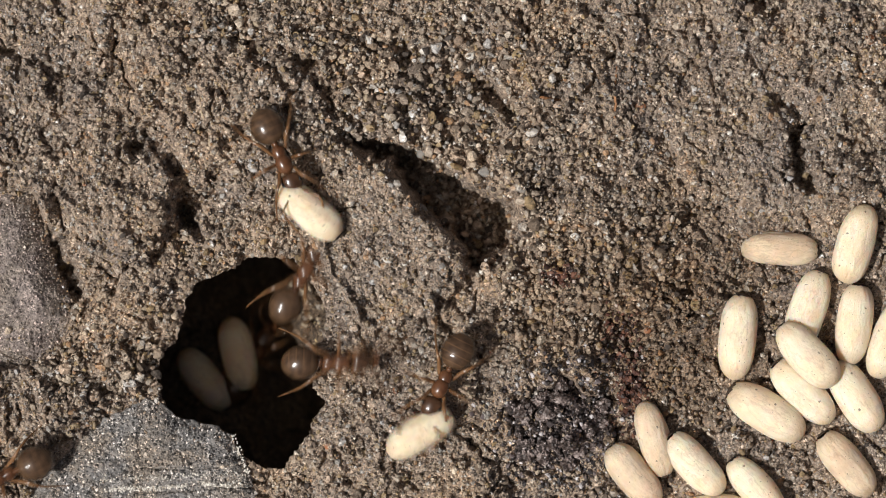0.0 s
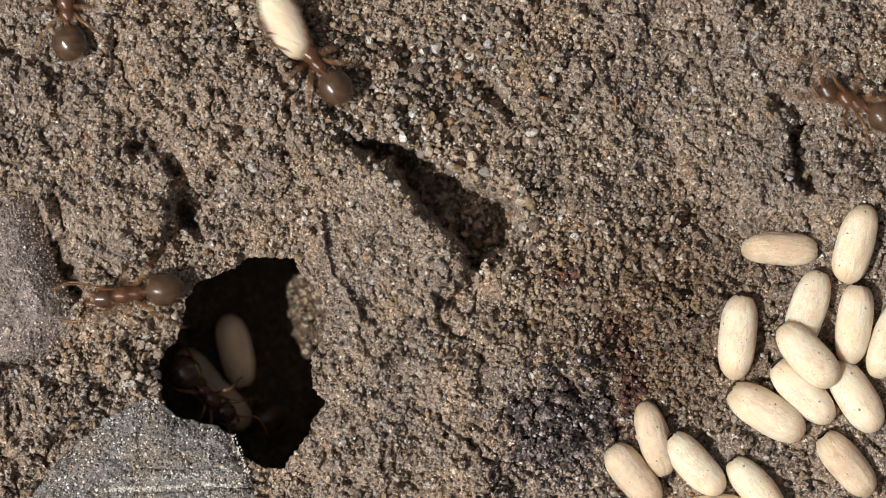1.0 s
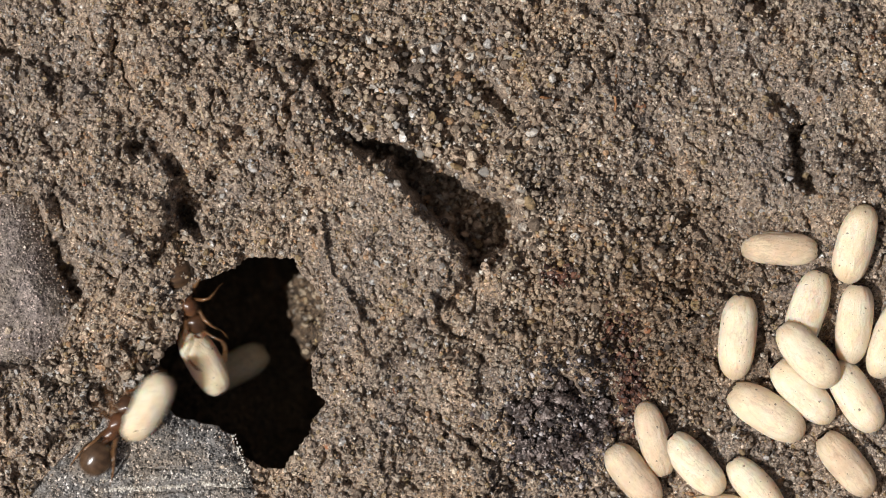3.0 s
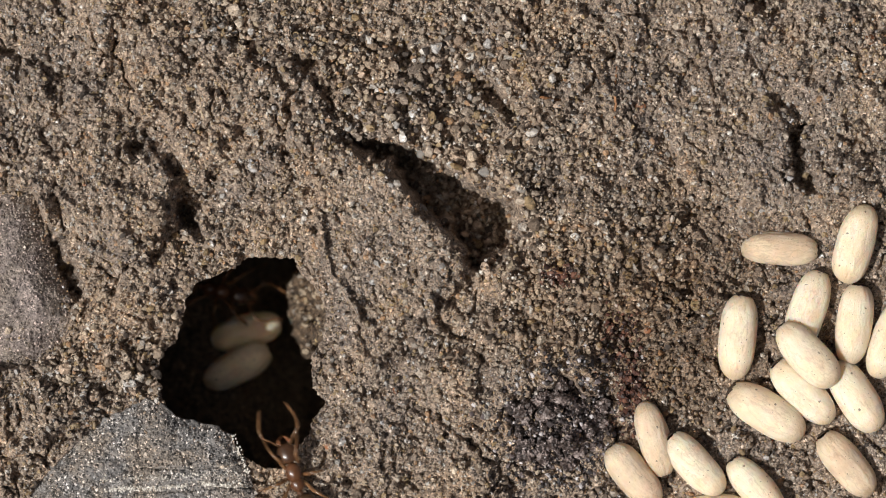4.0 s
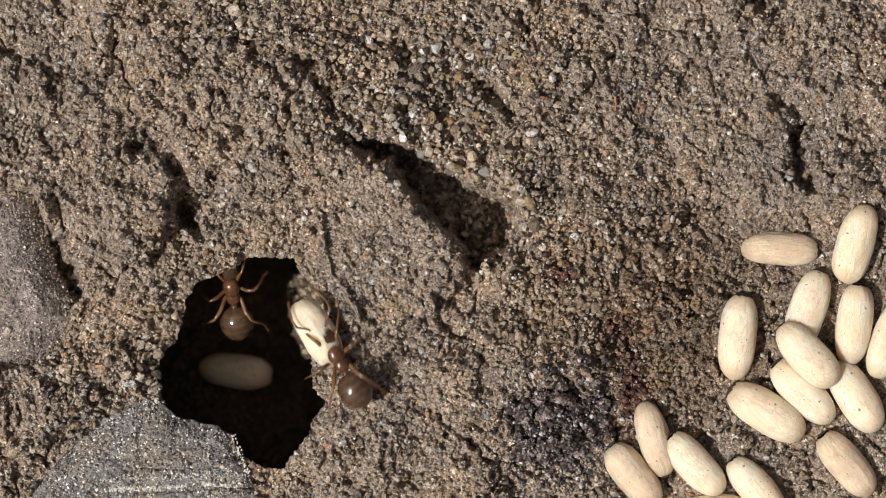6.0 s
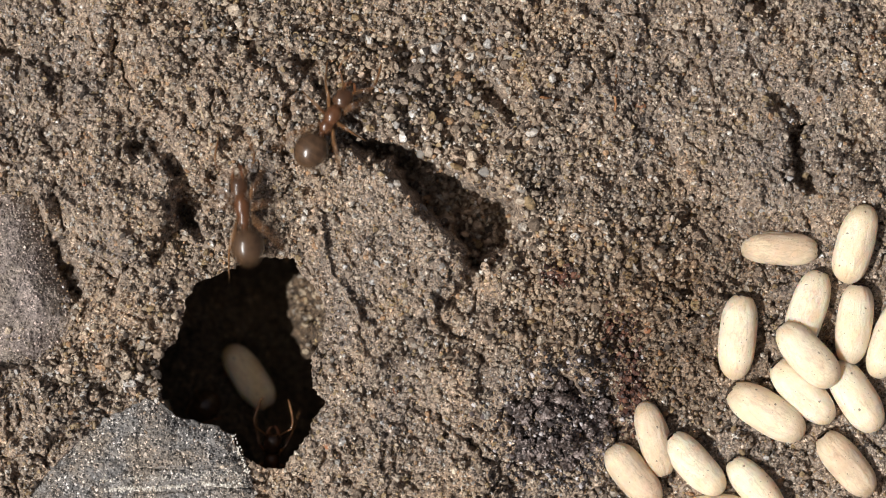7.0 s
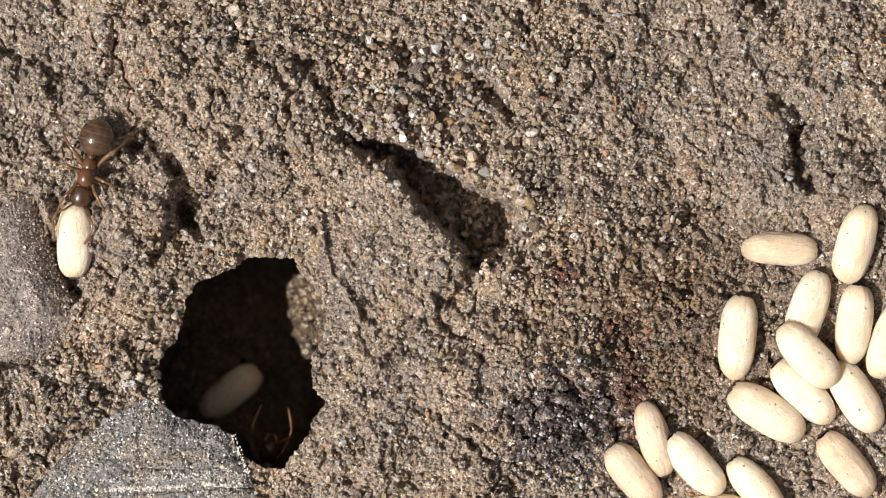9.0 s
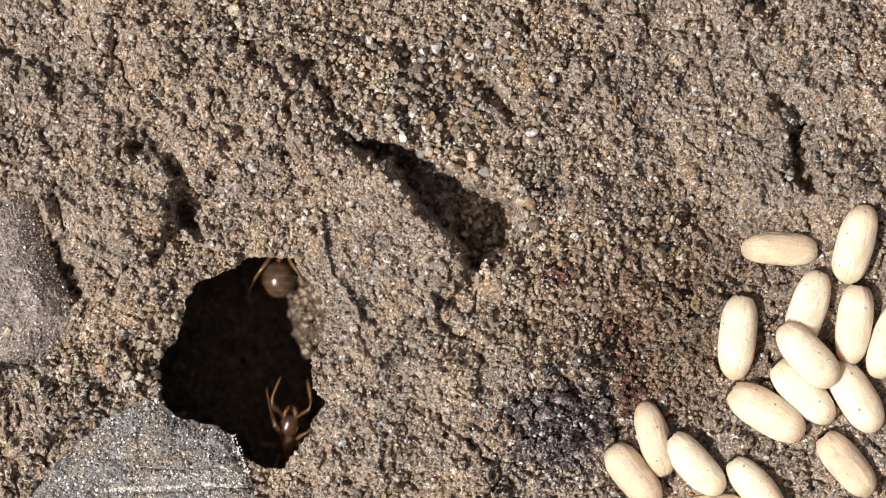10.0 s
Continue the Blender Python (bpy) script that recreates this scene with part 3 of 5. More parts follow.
def finer(template):
    """The same ball with each face cut in four."""
    v, f = template
    v, mids, out = [tuple(p) for p in v], {}, []

    def mid(a, b):
        key = (min(a, b), max(a, b))
        if key not in mids:
            p = (np.array(v[a]) + np.array(v[b])) / 2
            v.append(tuple(p / np.linalg.norm(p)))
            mids[key] = len(v) - 1
        return mids[key]
    for a, b, c in f:
        ab, bc, ca = mid(a, b), mid(b, c), mid(c, a)
        out += [(a, ab, ca), (b, bc, ab), (c, ca, bc), (ab, bc, ca)]
    return np.array(v), np.array(out)


def octa():
    v = np.array([(1, 0, 0), (-1, 0, 0), (0, 1, 0), (0, -1, 0), (0, 0, 1), (0, 0, -1)], float)
    f = np.array([(0, 2, 4), (2, 1, 4), (1, 3, 4), (3, 0, 4), (2, 0, 5), (1, 2, 5), (3, 1, 5), (0, 3, 5)])
    return v, f


def grain_cloud(name, r, x, y, z, size, template, material, chips=0):
    """Many grains, each its own shape and turn, in one mesh; chips: how many flat breaks each has."""
    v, f = template
    m = len(x)
    q = r.randn(m, 4)
    q /= np.linalg.norm(q, axis=1)[:, None]
    w, a, b, c = q.T
    rot = np.stack([np.stack([1 - 2 * (b * b + c * c), 2 * (a * b - w * c), 2 * (a * c + w * b)], -1),
                    np.stack([2 * (a * b + w * c), 1 - 2 * (a * a + c * c), 2 * (b * c - w * a)], -1),
                    np.stack([2 * (a * c - w * b), 2 * (b * c + w * a), 1 - 2 * (a * a + b * b)], -1)], -2)
    k = len(v)
    local = v[None] * (r.uniform(0.92, 1.06, (m, k, 1)) if chips else r.uniform(0.62, 1.22, (m, k, 1)))
    for _ in range(chips):
        n = r.randn(m, 3)
        n /= np.linalg.norm(n, axis=1)[:, None]
        over = np.maximum(np.einsum("mkj,mj->mk", local, n) - r.uniform(0.35, 0.75, (m, 1)), 0)
        local = local - over[:, :, None] * n[:, None, :]
    local = local * r.uniform(0.75, 1.45, (m, 1, 3)) * size[:, None, None]
    local = np.einsum("mij,mkj->mki", rot, local) * U
    co = (local + places(x, y, z)[:, None, :]).reshape(-1, 3)
    faces = (f[None] + k * np.arange(m)[:, None, None]).reshape(-1, 3)
    return mesh_of(name, co, faces, material)


# ---- the slab, the stone, the clod ----
def slab_like(name, outline, height, material, cell, drop, seed, edge=1.0):
    """A solid lying piece: its top by height(x, y, depth inside), its broken sides going down into the soil."""
    o = rough_outline(outline, edge, seed, 7)
    xs, ys = [p[0] for p in o], [p[1] for p in o]
    gx, gy = np.arange(min(xs) - 14, max(xs) + 14, cell), np.arange(min(ys) - 14, max(ys) + 14, cell)
    x, y = np.meshgrid(gx, gy, indexing="ij")
    shape = x.shape
    x, y = x.ravel(), y.ravel()
    d, nx, ny = inside(x, y, o)
    z = height(x, y, np.maximum(d, 0))
    out = d < 0
    x, y = np.where(out, nx, x), np.where(out, ny, y)
    z = np.where(out, z + np.maximum(d, -12) / 12 * drop, z)
    faces = grid_faces(*shape, d > -12)
    co, faces = trimmed(places(x, y, z), faces)
    return mesh_of(name, co, faces, material, True)


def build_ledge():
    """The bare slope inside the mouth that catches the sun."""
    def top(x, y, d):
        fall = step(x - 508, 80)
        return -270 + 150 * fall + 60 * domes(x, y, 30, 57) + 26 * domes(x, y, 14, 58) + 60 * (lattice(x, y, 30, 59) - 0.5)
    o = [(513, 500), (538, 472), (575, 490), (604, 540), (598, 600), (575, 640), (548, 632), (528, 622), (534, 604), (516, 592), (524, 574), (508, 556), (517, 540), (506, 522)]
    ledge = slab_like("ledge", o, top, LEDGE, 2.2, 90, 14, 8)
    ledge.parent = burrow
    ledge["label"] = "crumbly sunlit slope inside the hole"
    r = random.Random(12)
    spots = []
    for _ in range(420):
        x, y = r.uniform(503, 590), r.uniform(485, 632)
        d = float(inside(np.array([x]), np.array([y]), o)[0][0])
        if d > 2:
            spots.append((x, y, float(top(np.array([x]), np.array([y]), d)[0]), 2.5 + 7 * r.random() ** 2.2))
    spots.append((542, 622, -95, 9))
    crystals("grit", spots[0:-1:2] + spots[5:-1:8], LEDGE, 13, ledge, "coarse grit stuck on the slope")
    crystals("tan_grit", spots[1:-1:8], TAN, 15, ledge, "tan grit stuck on the slope")
    crystals("rusty_grit", spots[3:-1:12], OCHRE, 16, ledge, "ochre grit stuck on the slope")
    crystals("grey_grit", spots[7:-1:8], GREYGRAIN, 17, ledge, "grey grit stuck on the slope")
    crystals("quartz_chip", spots[-1:], TAN, 14, ledge, "pale quartz chip stuck on the slope")


def slab_material(name, loose=False):
    """Grey flake with brown and blue-grey patches; loose: the glittering grit that covers it."""
    m = Mat(name, 0.55)
    streak = m.noise(26, 6, 0.75, (0.10, 1.2, 1))
    c = m.ramp(streak, [(0.30, (0.14, 0.132, 0.124)), (0.5, (0.24, 0.226, 0.212)), (0.70, (0.35, 0.332, 0.314))])
    c = m.mix(m.ramp(m.noise(62, 5, 0.65), [(0.42, grey(0)), (0.60, grey(0.8))]), c, (0.275, 0.228, 0.18))
    c = m.mix(m.ramp(m.noise(58, 4, 0.6, (0.7, 1.2, 1)), [(0.56, grey(0)), (0.68, grey(0.65))]), c, (0.13, 0.127, 0.124))
    if loose:
        rnd = m.t.nodes.new("ShaderNodeNewGeometry").outputs["Random Per Island"]
        c = m.mix(1.0, c, m.ramp(rnd, [(0.0, grey(0.25)), (0.22, grey(0.7)), (0.5, grey(1.2)), (0.72, (1.7, 1.6, 1.5)), (0.86, grey(2.4)), (0.94, grey(3.8))], True), "MULTIPLY")
        return m.color(c).bump(m.noise(3, 3, 0.7), 1.0, 0.6).m
    c = m.mix(1.0, c, m.ramp(m.noise(5, 5, 0.8, (0.7, 1.1, 1)), [(0.3, grey(0.55)), (0.5, grey(0.98)), (0.66, grey(1.5)), (0.8, grey(2.2))]), "MULTIPLY")
    return m.color(c).bump(m.noise(5, 5, 0.75, (0.6, 1.2, 1)), 4.5, 0.9).m


def crystals(name, spots, material, seed, parent, label):
    """A sprinkle of small angular grains joined in one mesh."""
    r = random.Random(seed)
    bm = bmesh.new()
    for x, y, z, s in spots:
        m = Matrix.Translation(spot(x, y, z)) @ pose(0, 0, 0, r.uniform(0, 360), r.uniform(0, 360), r.uniform(0, 360)) @ Matrix.Diagonal((s * U, s * U * r.uniform(0.6, 1), s * U * r.uniform(0.6, 1), 1))
        bmesh.ops.create_icosphere(bm, subdivisions=1, radius=1, matrix=m)
    me = bpy.data.meshes.new(name)
    bm.to_mesh(me)
    bm.free()
    me.materials.append(material)
    ob = new(name, me)
    ob.parent = parent
    ob["label"] = label
    return ob


def build_slab():
    def top(x, y, d):
        v = y + 0.05 * x + 12 * (lattice(x, y, 70, 76) - 0.5) + 4 * (lattice(x, y, 19, 77) - 0.5)
        x = x + 30 * (lattice(x, y, 24, 78) - 0.5)
        right = step(x - 180, 120)
        h = 14 + 14 * step(d, 26) + 5 * step(d, 90)
        low = step(y - 790 + 14 * lattice(x, y, 40, 68), 50) * right
        # split along its layers: faint ridges and an open seam
        h = h + (0.3 + 0.7 * low) * (7 * (lattice(x / 14, v, 8, 61) - 0.5) + 3 * (lattice(x / 11, v, 3.6, 62) - 0.5))
        for seam, deep in ((832, 9), (874, 7)):
            h = h - deep * low * (1 - step(np.abs(v - 14 - seam - 7 * (lattice(x, y, 60, 65) - 0.5)), 3.4))
        return h + 9 * (lattice(x, y, 34, 63) - 0.5) + 2 * (lattice(x / 5, v, 9, 66) - 0.5) + 3.2 * (lattice(x, y, 4.4, 64) - 0.5) + 2.5 * domes(x, y, 7, 67) + 4 * domes(x, y, 20, 69)
    ob = slab_like("stone_flake", SLAB, top, slab_material("grey_flake"), 2.2, 66, 9, 3.0)
    tagged(ob, "grey layered stone flake with pale streaks beside the hole", "stone")
    r = random.Random(8)
    spots = []
    for _ in range(760):
        x = r.uniform(178, 446)
        line, wide = ((868 - 0.05 * (x - 180) - 4 * float(step(x - 400, 40)), 2.2 + 2.4 * float(step(x - 395, 30))) if r.random() < 0.72
                      else (850 - 0.06 * (x - 180), 2.5))
        y = line + 7 * float(lattice(np.array([x]), np.array([line]), 26, 79)[0] - 0.5) + r.gauss(0, wide)
        if float(lattice(np.array([x]), np.array([line]), 17, 80)[0]) > (0.34 if x < 395 else 0.2) and y < 884:
            d = float(inside(np.array([x]), np.array([y]), SLAB)[0][0])
            if d > 2:
                spots.append((x, y, float(top(np.array([x]), np.array([y]), np.array([d]))[0]) + r.uniform(0, 1.5), r.uniform(1.0, 2.7)))
    for _ in range(60):
        f = r.random()
        spots.append((412 + 30 * f + r.gauss(0, 2), 772 + 75 * f + r.gauss(0, 3), 18 + r.uniform(0, 4), r.uniform(1.3, 2.6)))
    g = np.random.RandomState(6)
    x, y = g.uniform(55, 448, 15000), g.uniform(704, 884, 15000)
    d = inside(x, y, SLAB)[0]
    ok = (d > 3) & (g.rand(15000) < 0.35 + 0.65 * lattice(x, y, 30, 60))
    x, y, d = x[ok], y[ok], d[ok]
    size = 1.0 + 2.2 * g.rand(len(x)) ** 2
    grit = grain_cloud("glittering_grit", g, x, y, top(x, y, d) + 0.3 * size, size, octa(), slab_material("flake_grit", True))
    grit.parent = ob
    grit["label"] = "fine glittering grit clinging to the flake"
    crystals("pale_streak", spots, WHITE, 4, ob, "broken white crystalline streak")


def stone_material(name, loose=False):
    """Dusty mauve-grey stone; loose: the grit that clings to it."""
    m = Mat(name, 0.65)
    c = m.ramp(m.noise(26, 5, 0.7), [(0.3, (0.19, 0.152, 0.134)), (0.52, (0.30, 0.246, 0.217)), (0.75, (0.40, 0.335, 0.298))])
    c = m.mix(m.ramp(m.noise(50, 5, 0.7), [(0.45, grey(0)), (0.6, grey(0.55))]), c, (0.28, 0.235, 0.185))
    if loose:
        rnd = m.t.nodes.new("ShaderNodeNewGeometry").outputs["Random Per Island"]
        c = m.mix(1.0, c, m.ramp(rnd, [(0.0, grey(0.4)), (0.25, grey(0.85)), (0.6, grey(1.2)), (0.85, grey(1.7)), (0.96, grey(2.8))], True), "MULTIPLY")
        return m.color(c).bump(m.noise(3, 3, 0.7), 1.0, 0.6).m
    rnd, _ = m.cells(3.2)
    c = m.mix(1.0, c, m.ramp(rnd, [(0.0, grey(0.6)), (0.3, grey(0.95)), (0.8, grey(1.25)), (0.95, grey(2.0))], True), "MULTIPLY")
    return m.color(c).bump(m.noise(5, 5, 0.7), 3.5, 0.9).m


def build_stone():
    def top(x, y, d):
        return -12 + (54 - 38 * step(y - 540, 100)) * np.sqrt(step(d, 62)) + 14 * (lattice(x, y, 60, 71) - 0.5) + 7 * (lattice(x, y, 22, 72) - 0.5) + 3 * (lattice(x, y, 6, 75) - 0.5) + 2 * domes(x, y, 8, 73) + 6 * domes(x, y, 34, 74)
    ob = slab_like("stone", STONE, top, stone_material("mauve_stone"), 2.2, 40, 10, 6)
    g = np.random.RandomState(26)
    x, y = g.uniform(-20, 130, 7000), g.uniform(332, 656, 7000)
    d = inside(x, y, STONE)[0]
    ok = (d > 3) & (g.rand(7000) < 0.25 + 0.6 * lattice(x, y, 26, 70))
    x, y, d = x[ok], y[ok], d[ok]
    size = 0.9 + 2.1 * g.rand(len(x)) ** 2.4
    grit = grain_cloud("clinging_grit", g, x, y, top(x, y, d) + 0.2 * size, size, octa(), stone_material("stone_grit", True))
    grit.parent = ob
    grit["label"] = "fine pale grit clinging to the stone"
    return tagged(ob, "dusty mauve-grey stone half buried in the soil", "stone")


def build_clod():
    m = Mat("black_humus", 0.4)
    c = m.ramp(m.noise(6, 6, 0.8), [(0.36, (0.018, 0.014, 0.013)), (0.49, (0.06, 0.048, 0.044)), (0.59, (0.23, 0.2, 0.192)), (0.70, (0.64, 0.60, 0.585))])
    rnd, _ = m.cells(3.4)
    c = m.mix(1.0, c, m.ramp(rnd, [(0.0, (0.36, 0.31, 0.28)), (0.35, (0.84, 0.76, 0.71)), (0.65, (1.35, 1.24, 1.17)), (0.84, (2.6, 2.5, 2.45)), (0.93, (5.6, 5.5, 5.4))], True), "MULTIPLY")
    m.color(c).bump(m.noise(4.5, 6, 0.8), 5, 1.0)

    def top(x, y, d):
        lump = step(lattice(x, y, 34, 84) - 0.2, 0.5)
        return -12 + 36 * np.sqrt(step(d, 60)) * (0.4 + 0.6 * lump) + 34 * domes(x, y, 34, 81) * lump + 15 * domes(x, y, 14, 82) + 9 * domes(x, y, 7, 85) + 14 * (lattice(x, y, 6, 83) - 0.5) - 26 * crevices(x + 14 * lattice(x, y, 15, 87), y, 36, 88, 9)
    ob = slab_like("soil_clod", CLOD, top, m.m, 2.2, 40, 11, 13)
    tagged(ob, "black crumbly clod of charred humus on the soil", "clod")
    r = random.Random(21)
    shapes = []
    for k in range(6):
        bm = bmesh.new()
        bmesh.ops.create_icosphere(bm, subdivisions=3, radius=1)
        for v in bm.verts:
            p = v.co * 1.7 + Vector((k * 9.1, 0, 0))
            v.co *= (0.8 + 0.45 * noise.noise(p) + 0.34 * noise.noise(p * 2.6) + 0.3 * noise.noise(p * 6)) * U
        me = bpy.data.meshes.new("crumb")
        bm.to_mesh(me)
        bm.free()
        me.materials.append(m.m)
        shapes.append(me)
    n = 0
    while n < 130:
        x, y = 1002 + r.gauss(0, 52), 748 + r.gauss(0, 55)
        d = float(inside(np.array([x]), np.array([y]), CLOD)[0][0])
        if d > -14:
            z = float(top(np.array([x]), np.array([y]), max(d, 0))[0]) if d > 4 else 6.0
            crumb = new("crumb", shapes[n % 6])
            crumb.parent = ob
            crumb.matrix_world = Matrix.Translation(spot(x, y, z - 2)) @ pose(0, 0, 0, r.uniform(0, 360), r.uniform(0, 360), r.uniform(0, 360)) @ Matrix.Scale(r.uniform(5, 15), 4)
            n += 1
    return ob


build_ledge()
build_slab()
build_stone()
build_clod()


# ---- cocoons ----
def part(name, bm, material, parent, label=""):
    me = bpy.data.meshes.new(name)
    bm.to_mesh(me)
    bm.free()
    me.materials.append(material)
    for p in me.polygons:
        p.use_smooth = True
    ob = new(name, me)
    ob.parent = parent
    if label:
        ob["label"] = label
    return ob


def lathe(bm, profile, sides=24, axis_bend=None, squash=1.0):
    """A closed body of rings along y: rows of (y, radius) in plan units."""
    rings = []
    for y, r in profile:
        cx = axis_bend(y) if axis_bend else 0.0
        rings.append([bm.verts.new(((cx + r * math.cos(2 * math.pi * k / sides)) * U, y * U, r * squash * math.sin(2 * math.pi * k / sides) * U)) for k in range(sides)])
    for a, b in zip(rings, rings[1:]):
        for k in range(sides):
            bm.faces.new((a[k], a[(k + 1) % sides], b[(k + 1) % sides], b[k]))
    bm.faces.new(rings[0])
    bm.faces.new(rings[-1][::-1])
    bmesh.ops.recalc_face_normals(bm, faces=bm.faces)
    return bm


def cocoon(length, width, brown, tip, seed, label, silk=None):
    """A spun cocoon: a blunt barrel along y with faint folds, its dark cap at +y."""
    r = random.Random(seed)
    root = new("cocoon")
    bend = r.uniform(-3, 3)
    n = 44
    lean = r.uniform(-0.06, 0.06)
    prof = []
    for i in range(n + 1):
        s = -math.cos(math.pi * i / n)
        prof.append((s * length / 2, max(0.6, width / 2 * (1 - abs(s) ** 2.8) ** 0.47 * (1 + lean * s))))
    bm = lathe(bmesh.new(), prof, 56, lambda y: bend * (1 - (2 * y / length) ** 2), 0.96)
    for v in bm.verts:
        a = math.atan2(v.co.z, v.co.x)
        w = noise.noise(Vector((a * 1.6, v.co.y / U / 40, seed * 3.1))) * 1.3 + noise.noise(Vector((a * 6, v.co.y / U / 28, seed * 1.7))) * 0.45
        # the silk puckers in long folds, deeper towards the cap
        s = 2 * v.co.y / U / length
        fold = abs(noise.noise(Vector((math.cos(a) * 4.2, math.sin(a) * 4.2, v.co.y / U / 60 + seed * 2.3)))) - 0.22
        ring = noise.noise(Vector((a * 1.3, v.co.y / U / 6.5, seed * 5.1)))
        k = 1 + 0.022 * w + (0.085 if brown else 0.05) * fold + 0.16 * fold * max(0, s - 0.5) / 0.5 + 0.012 * ring * abs(s)
        v.co.x, v.co.z = v.co.x * k, v.co.z * k
    part("silk_case", bm, silk or (SILK_BROWN if brown else SILK), root)
    if tip:
        bm = bmesh.new()
        prof = []
        start = 1 - 0.15 * tip
        for i in range(9):
            s = start + (1 - start) * (1 - (1 - i / 8) ** 2)
            prof.append((s * length / 2 + 0.7, max(0.5, (width / 2) * (1 - s ** 2.6) ** 0.48 * 1.02 + 0.3)))
        lathe(bm, prof, 18, lambda y: bend * (1 - (2 * y / length) ** 2), 0.96)
        for v in bm.verts:
            v.co.y += 6 * U * noise.noise(v.co / U / 5) * (1 if v.co.y < (start + 0.02) * length / 2 * U else 0)
            v.co.x *= 1 + 0.05 * noise.noise(v.co / U / 4)
        part("dark_cap", bm, TIP, root, "blackish meconium cap")
    return tagged(root, label, "cocoon", "ant brood")


def lie(ob, x, y, z, turn, dip=0.0):
    """Lays a cocoon with its cap towards turn degrees (counter-clockwise from the right), cap lower by dip."""
    ob.matrix_world = Matrix.Translation(spot(x, y, z)) @ pose(0, 0, 0, 0, 0, turn - 90) @ pose(0, 0, 0, -dip)


BROOD = [  # x, y, z, length, width, cap's direction, dip, brown, cap size
    (1380, 442, 22, 140, 62, -3, 0, True, 0.5), (1516, 432, 34, 144, 72, -106, 4, False, 0.0),
    (1307, 596, 34, 154, 71, 84, 0, False, 0.55), (1431, 547, 34, 144, 70, 72, 0, False, 0.3),
    (1511, 574, 34, 146, 68, 82, 2, False, 0.6), (1572, 603, 34, 140, 68, 70, 0, False, 0.4),
]
BROOD += [
    (1430, 628, 66, 142, 74, 133, 3, False, 0.2), (1422, 693, 36, 146, 70, 134, 0, False, 0.55),
    (1515, 702, 36, 142, 74, 122, 0, False, 0.0), (1356, 730, 38, 156, 76, 148, 0, False, 0.5),
    (1498, 821, 32, 140, 68, 130, 0, True, 0.55), (1158, 778, 30, 140, 60, -74, 0, True, 0.45),
    (1122, 841, 34, 134, 68, 130, 0, True, 0.25), (1231, 821, 36, 140, 68, 133, 0, False, 0.55),
    (1336, 866, 34, 136, 66, 130, 0, False, 0.3), (1262, 909, 32, 140, 68, 4, 0, False, 0.3)]
for i, (x, y, z, ln, wd, turn, dip, brown, tip) in enumerate(BROOD):
    words = "tan-brown dusty spun ant cocoon" if brown else "cream spun ant cocoon with fine dirt flecks"
    words += " lying on other cocoons" if z > 60 else " lying on the soil"
    lie(cocoon(ln, 0.94 * wd, brown, tip, i + 1, words), x, y, z - 9, turn, dip)


# ---- ants ----
def tube(bm, points, sides=7):
    """A tapered, jointed tube through (x, y, z, radius)."""
    rings = []
    for i, (x, y, z, r) in enumerate(points):
        p = Vector(points[max(i - 1, 0)][:3])
        q = Vector(points[min(i + 1, len(points) - 1)][:3])
        rot = (q - p).to_track_quat("Z", "Y").to_matrix()
        rings.append([bm.verts.new((Vector((x, y, z)) + rot @ Vector((r * math.cos(6.2832 * k / sides), r * math.sin(6.2832 * k / sides), 0))) * U) for k in range(sides)])
    for a, b in zip(rings, rings[1:]):
        for k in range(sides):
            bm.faces.new((a[k], a[(k + 1) % sides], b[(k + 1) % sides], b[k]))
    bm.faces.new(rings[0][::-1])
    bm.faces.new(rings[-1])
    return bm


def ovoid(bm, y0, y1, radius, blunt=2.0, squash=1.0, z=0.0, folds=(), n=20, sides=22, lean=0.0):
    prof = []
    for i in range(n + 1):
        s = -math.cos(math.pi * i / n)
        r = radius * (1 - abs(s) ** blunt) ** (1 / blunt) * (1 + lean * s)
        y = (y0 + y1) / 2 + s * (y1 - y0) / 2
        for f in folds:
            r *= 1 - 0.05 * math.exp(-((s - f) / 0.05) ** 2)
        prof.append((y, max(r, 0.4)))
    first = len(bm.verts)
    lathe(bm, prof, sides, None, squash)
    bm.verts.ensure_lookup_table()
    for v in bm.verts[first:]:
        v.co.z += z * U
    return bm


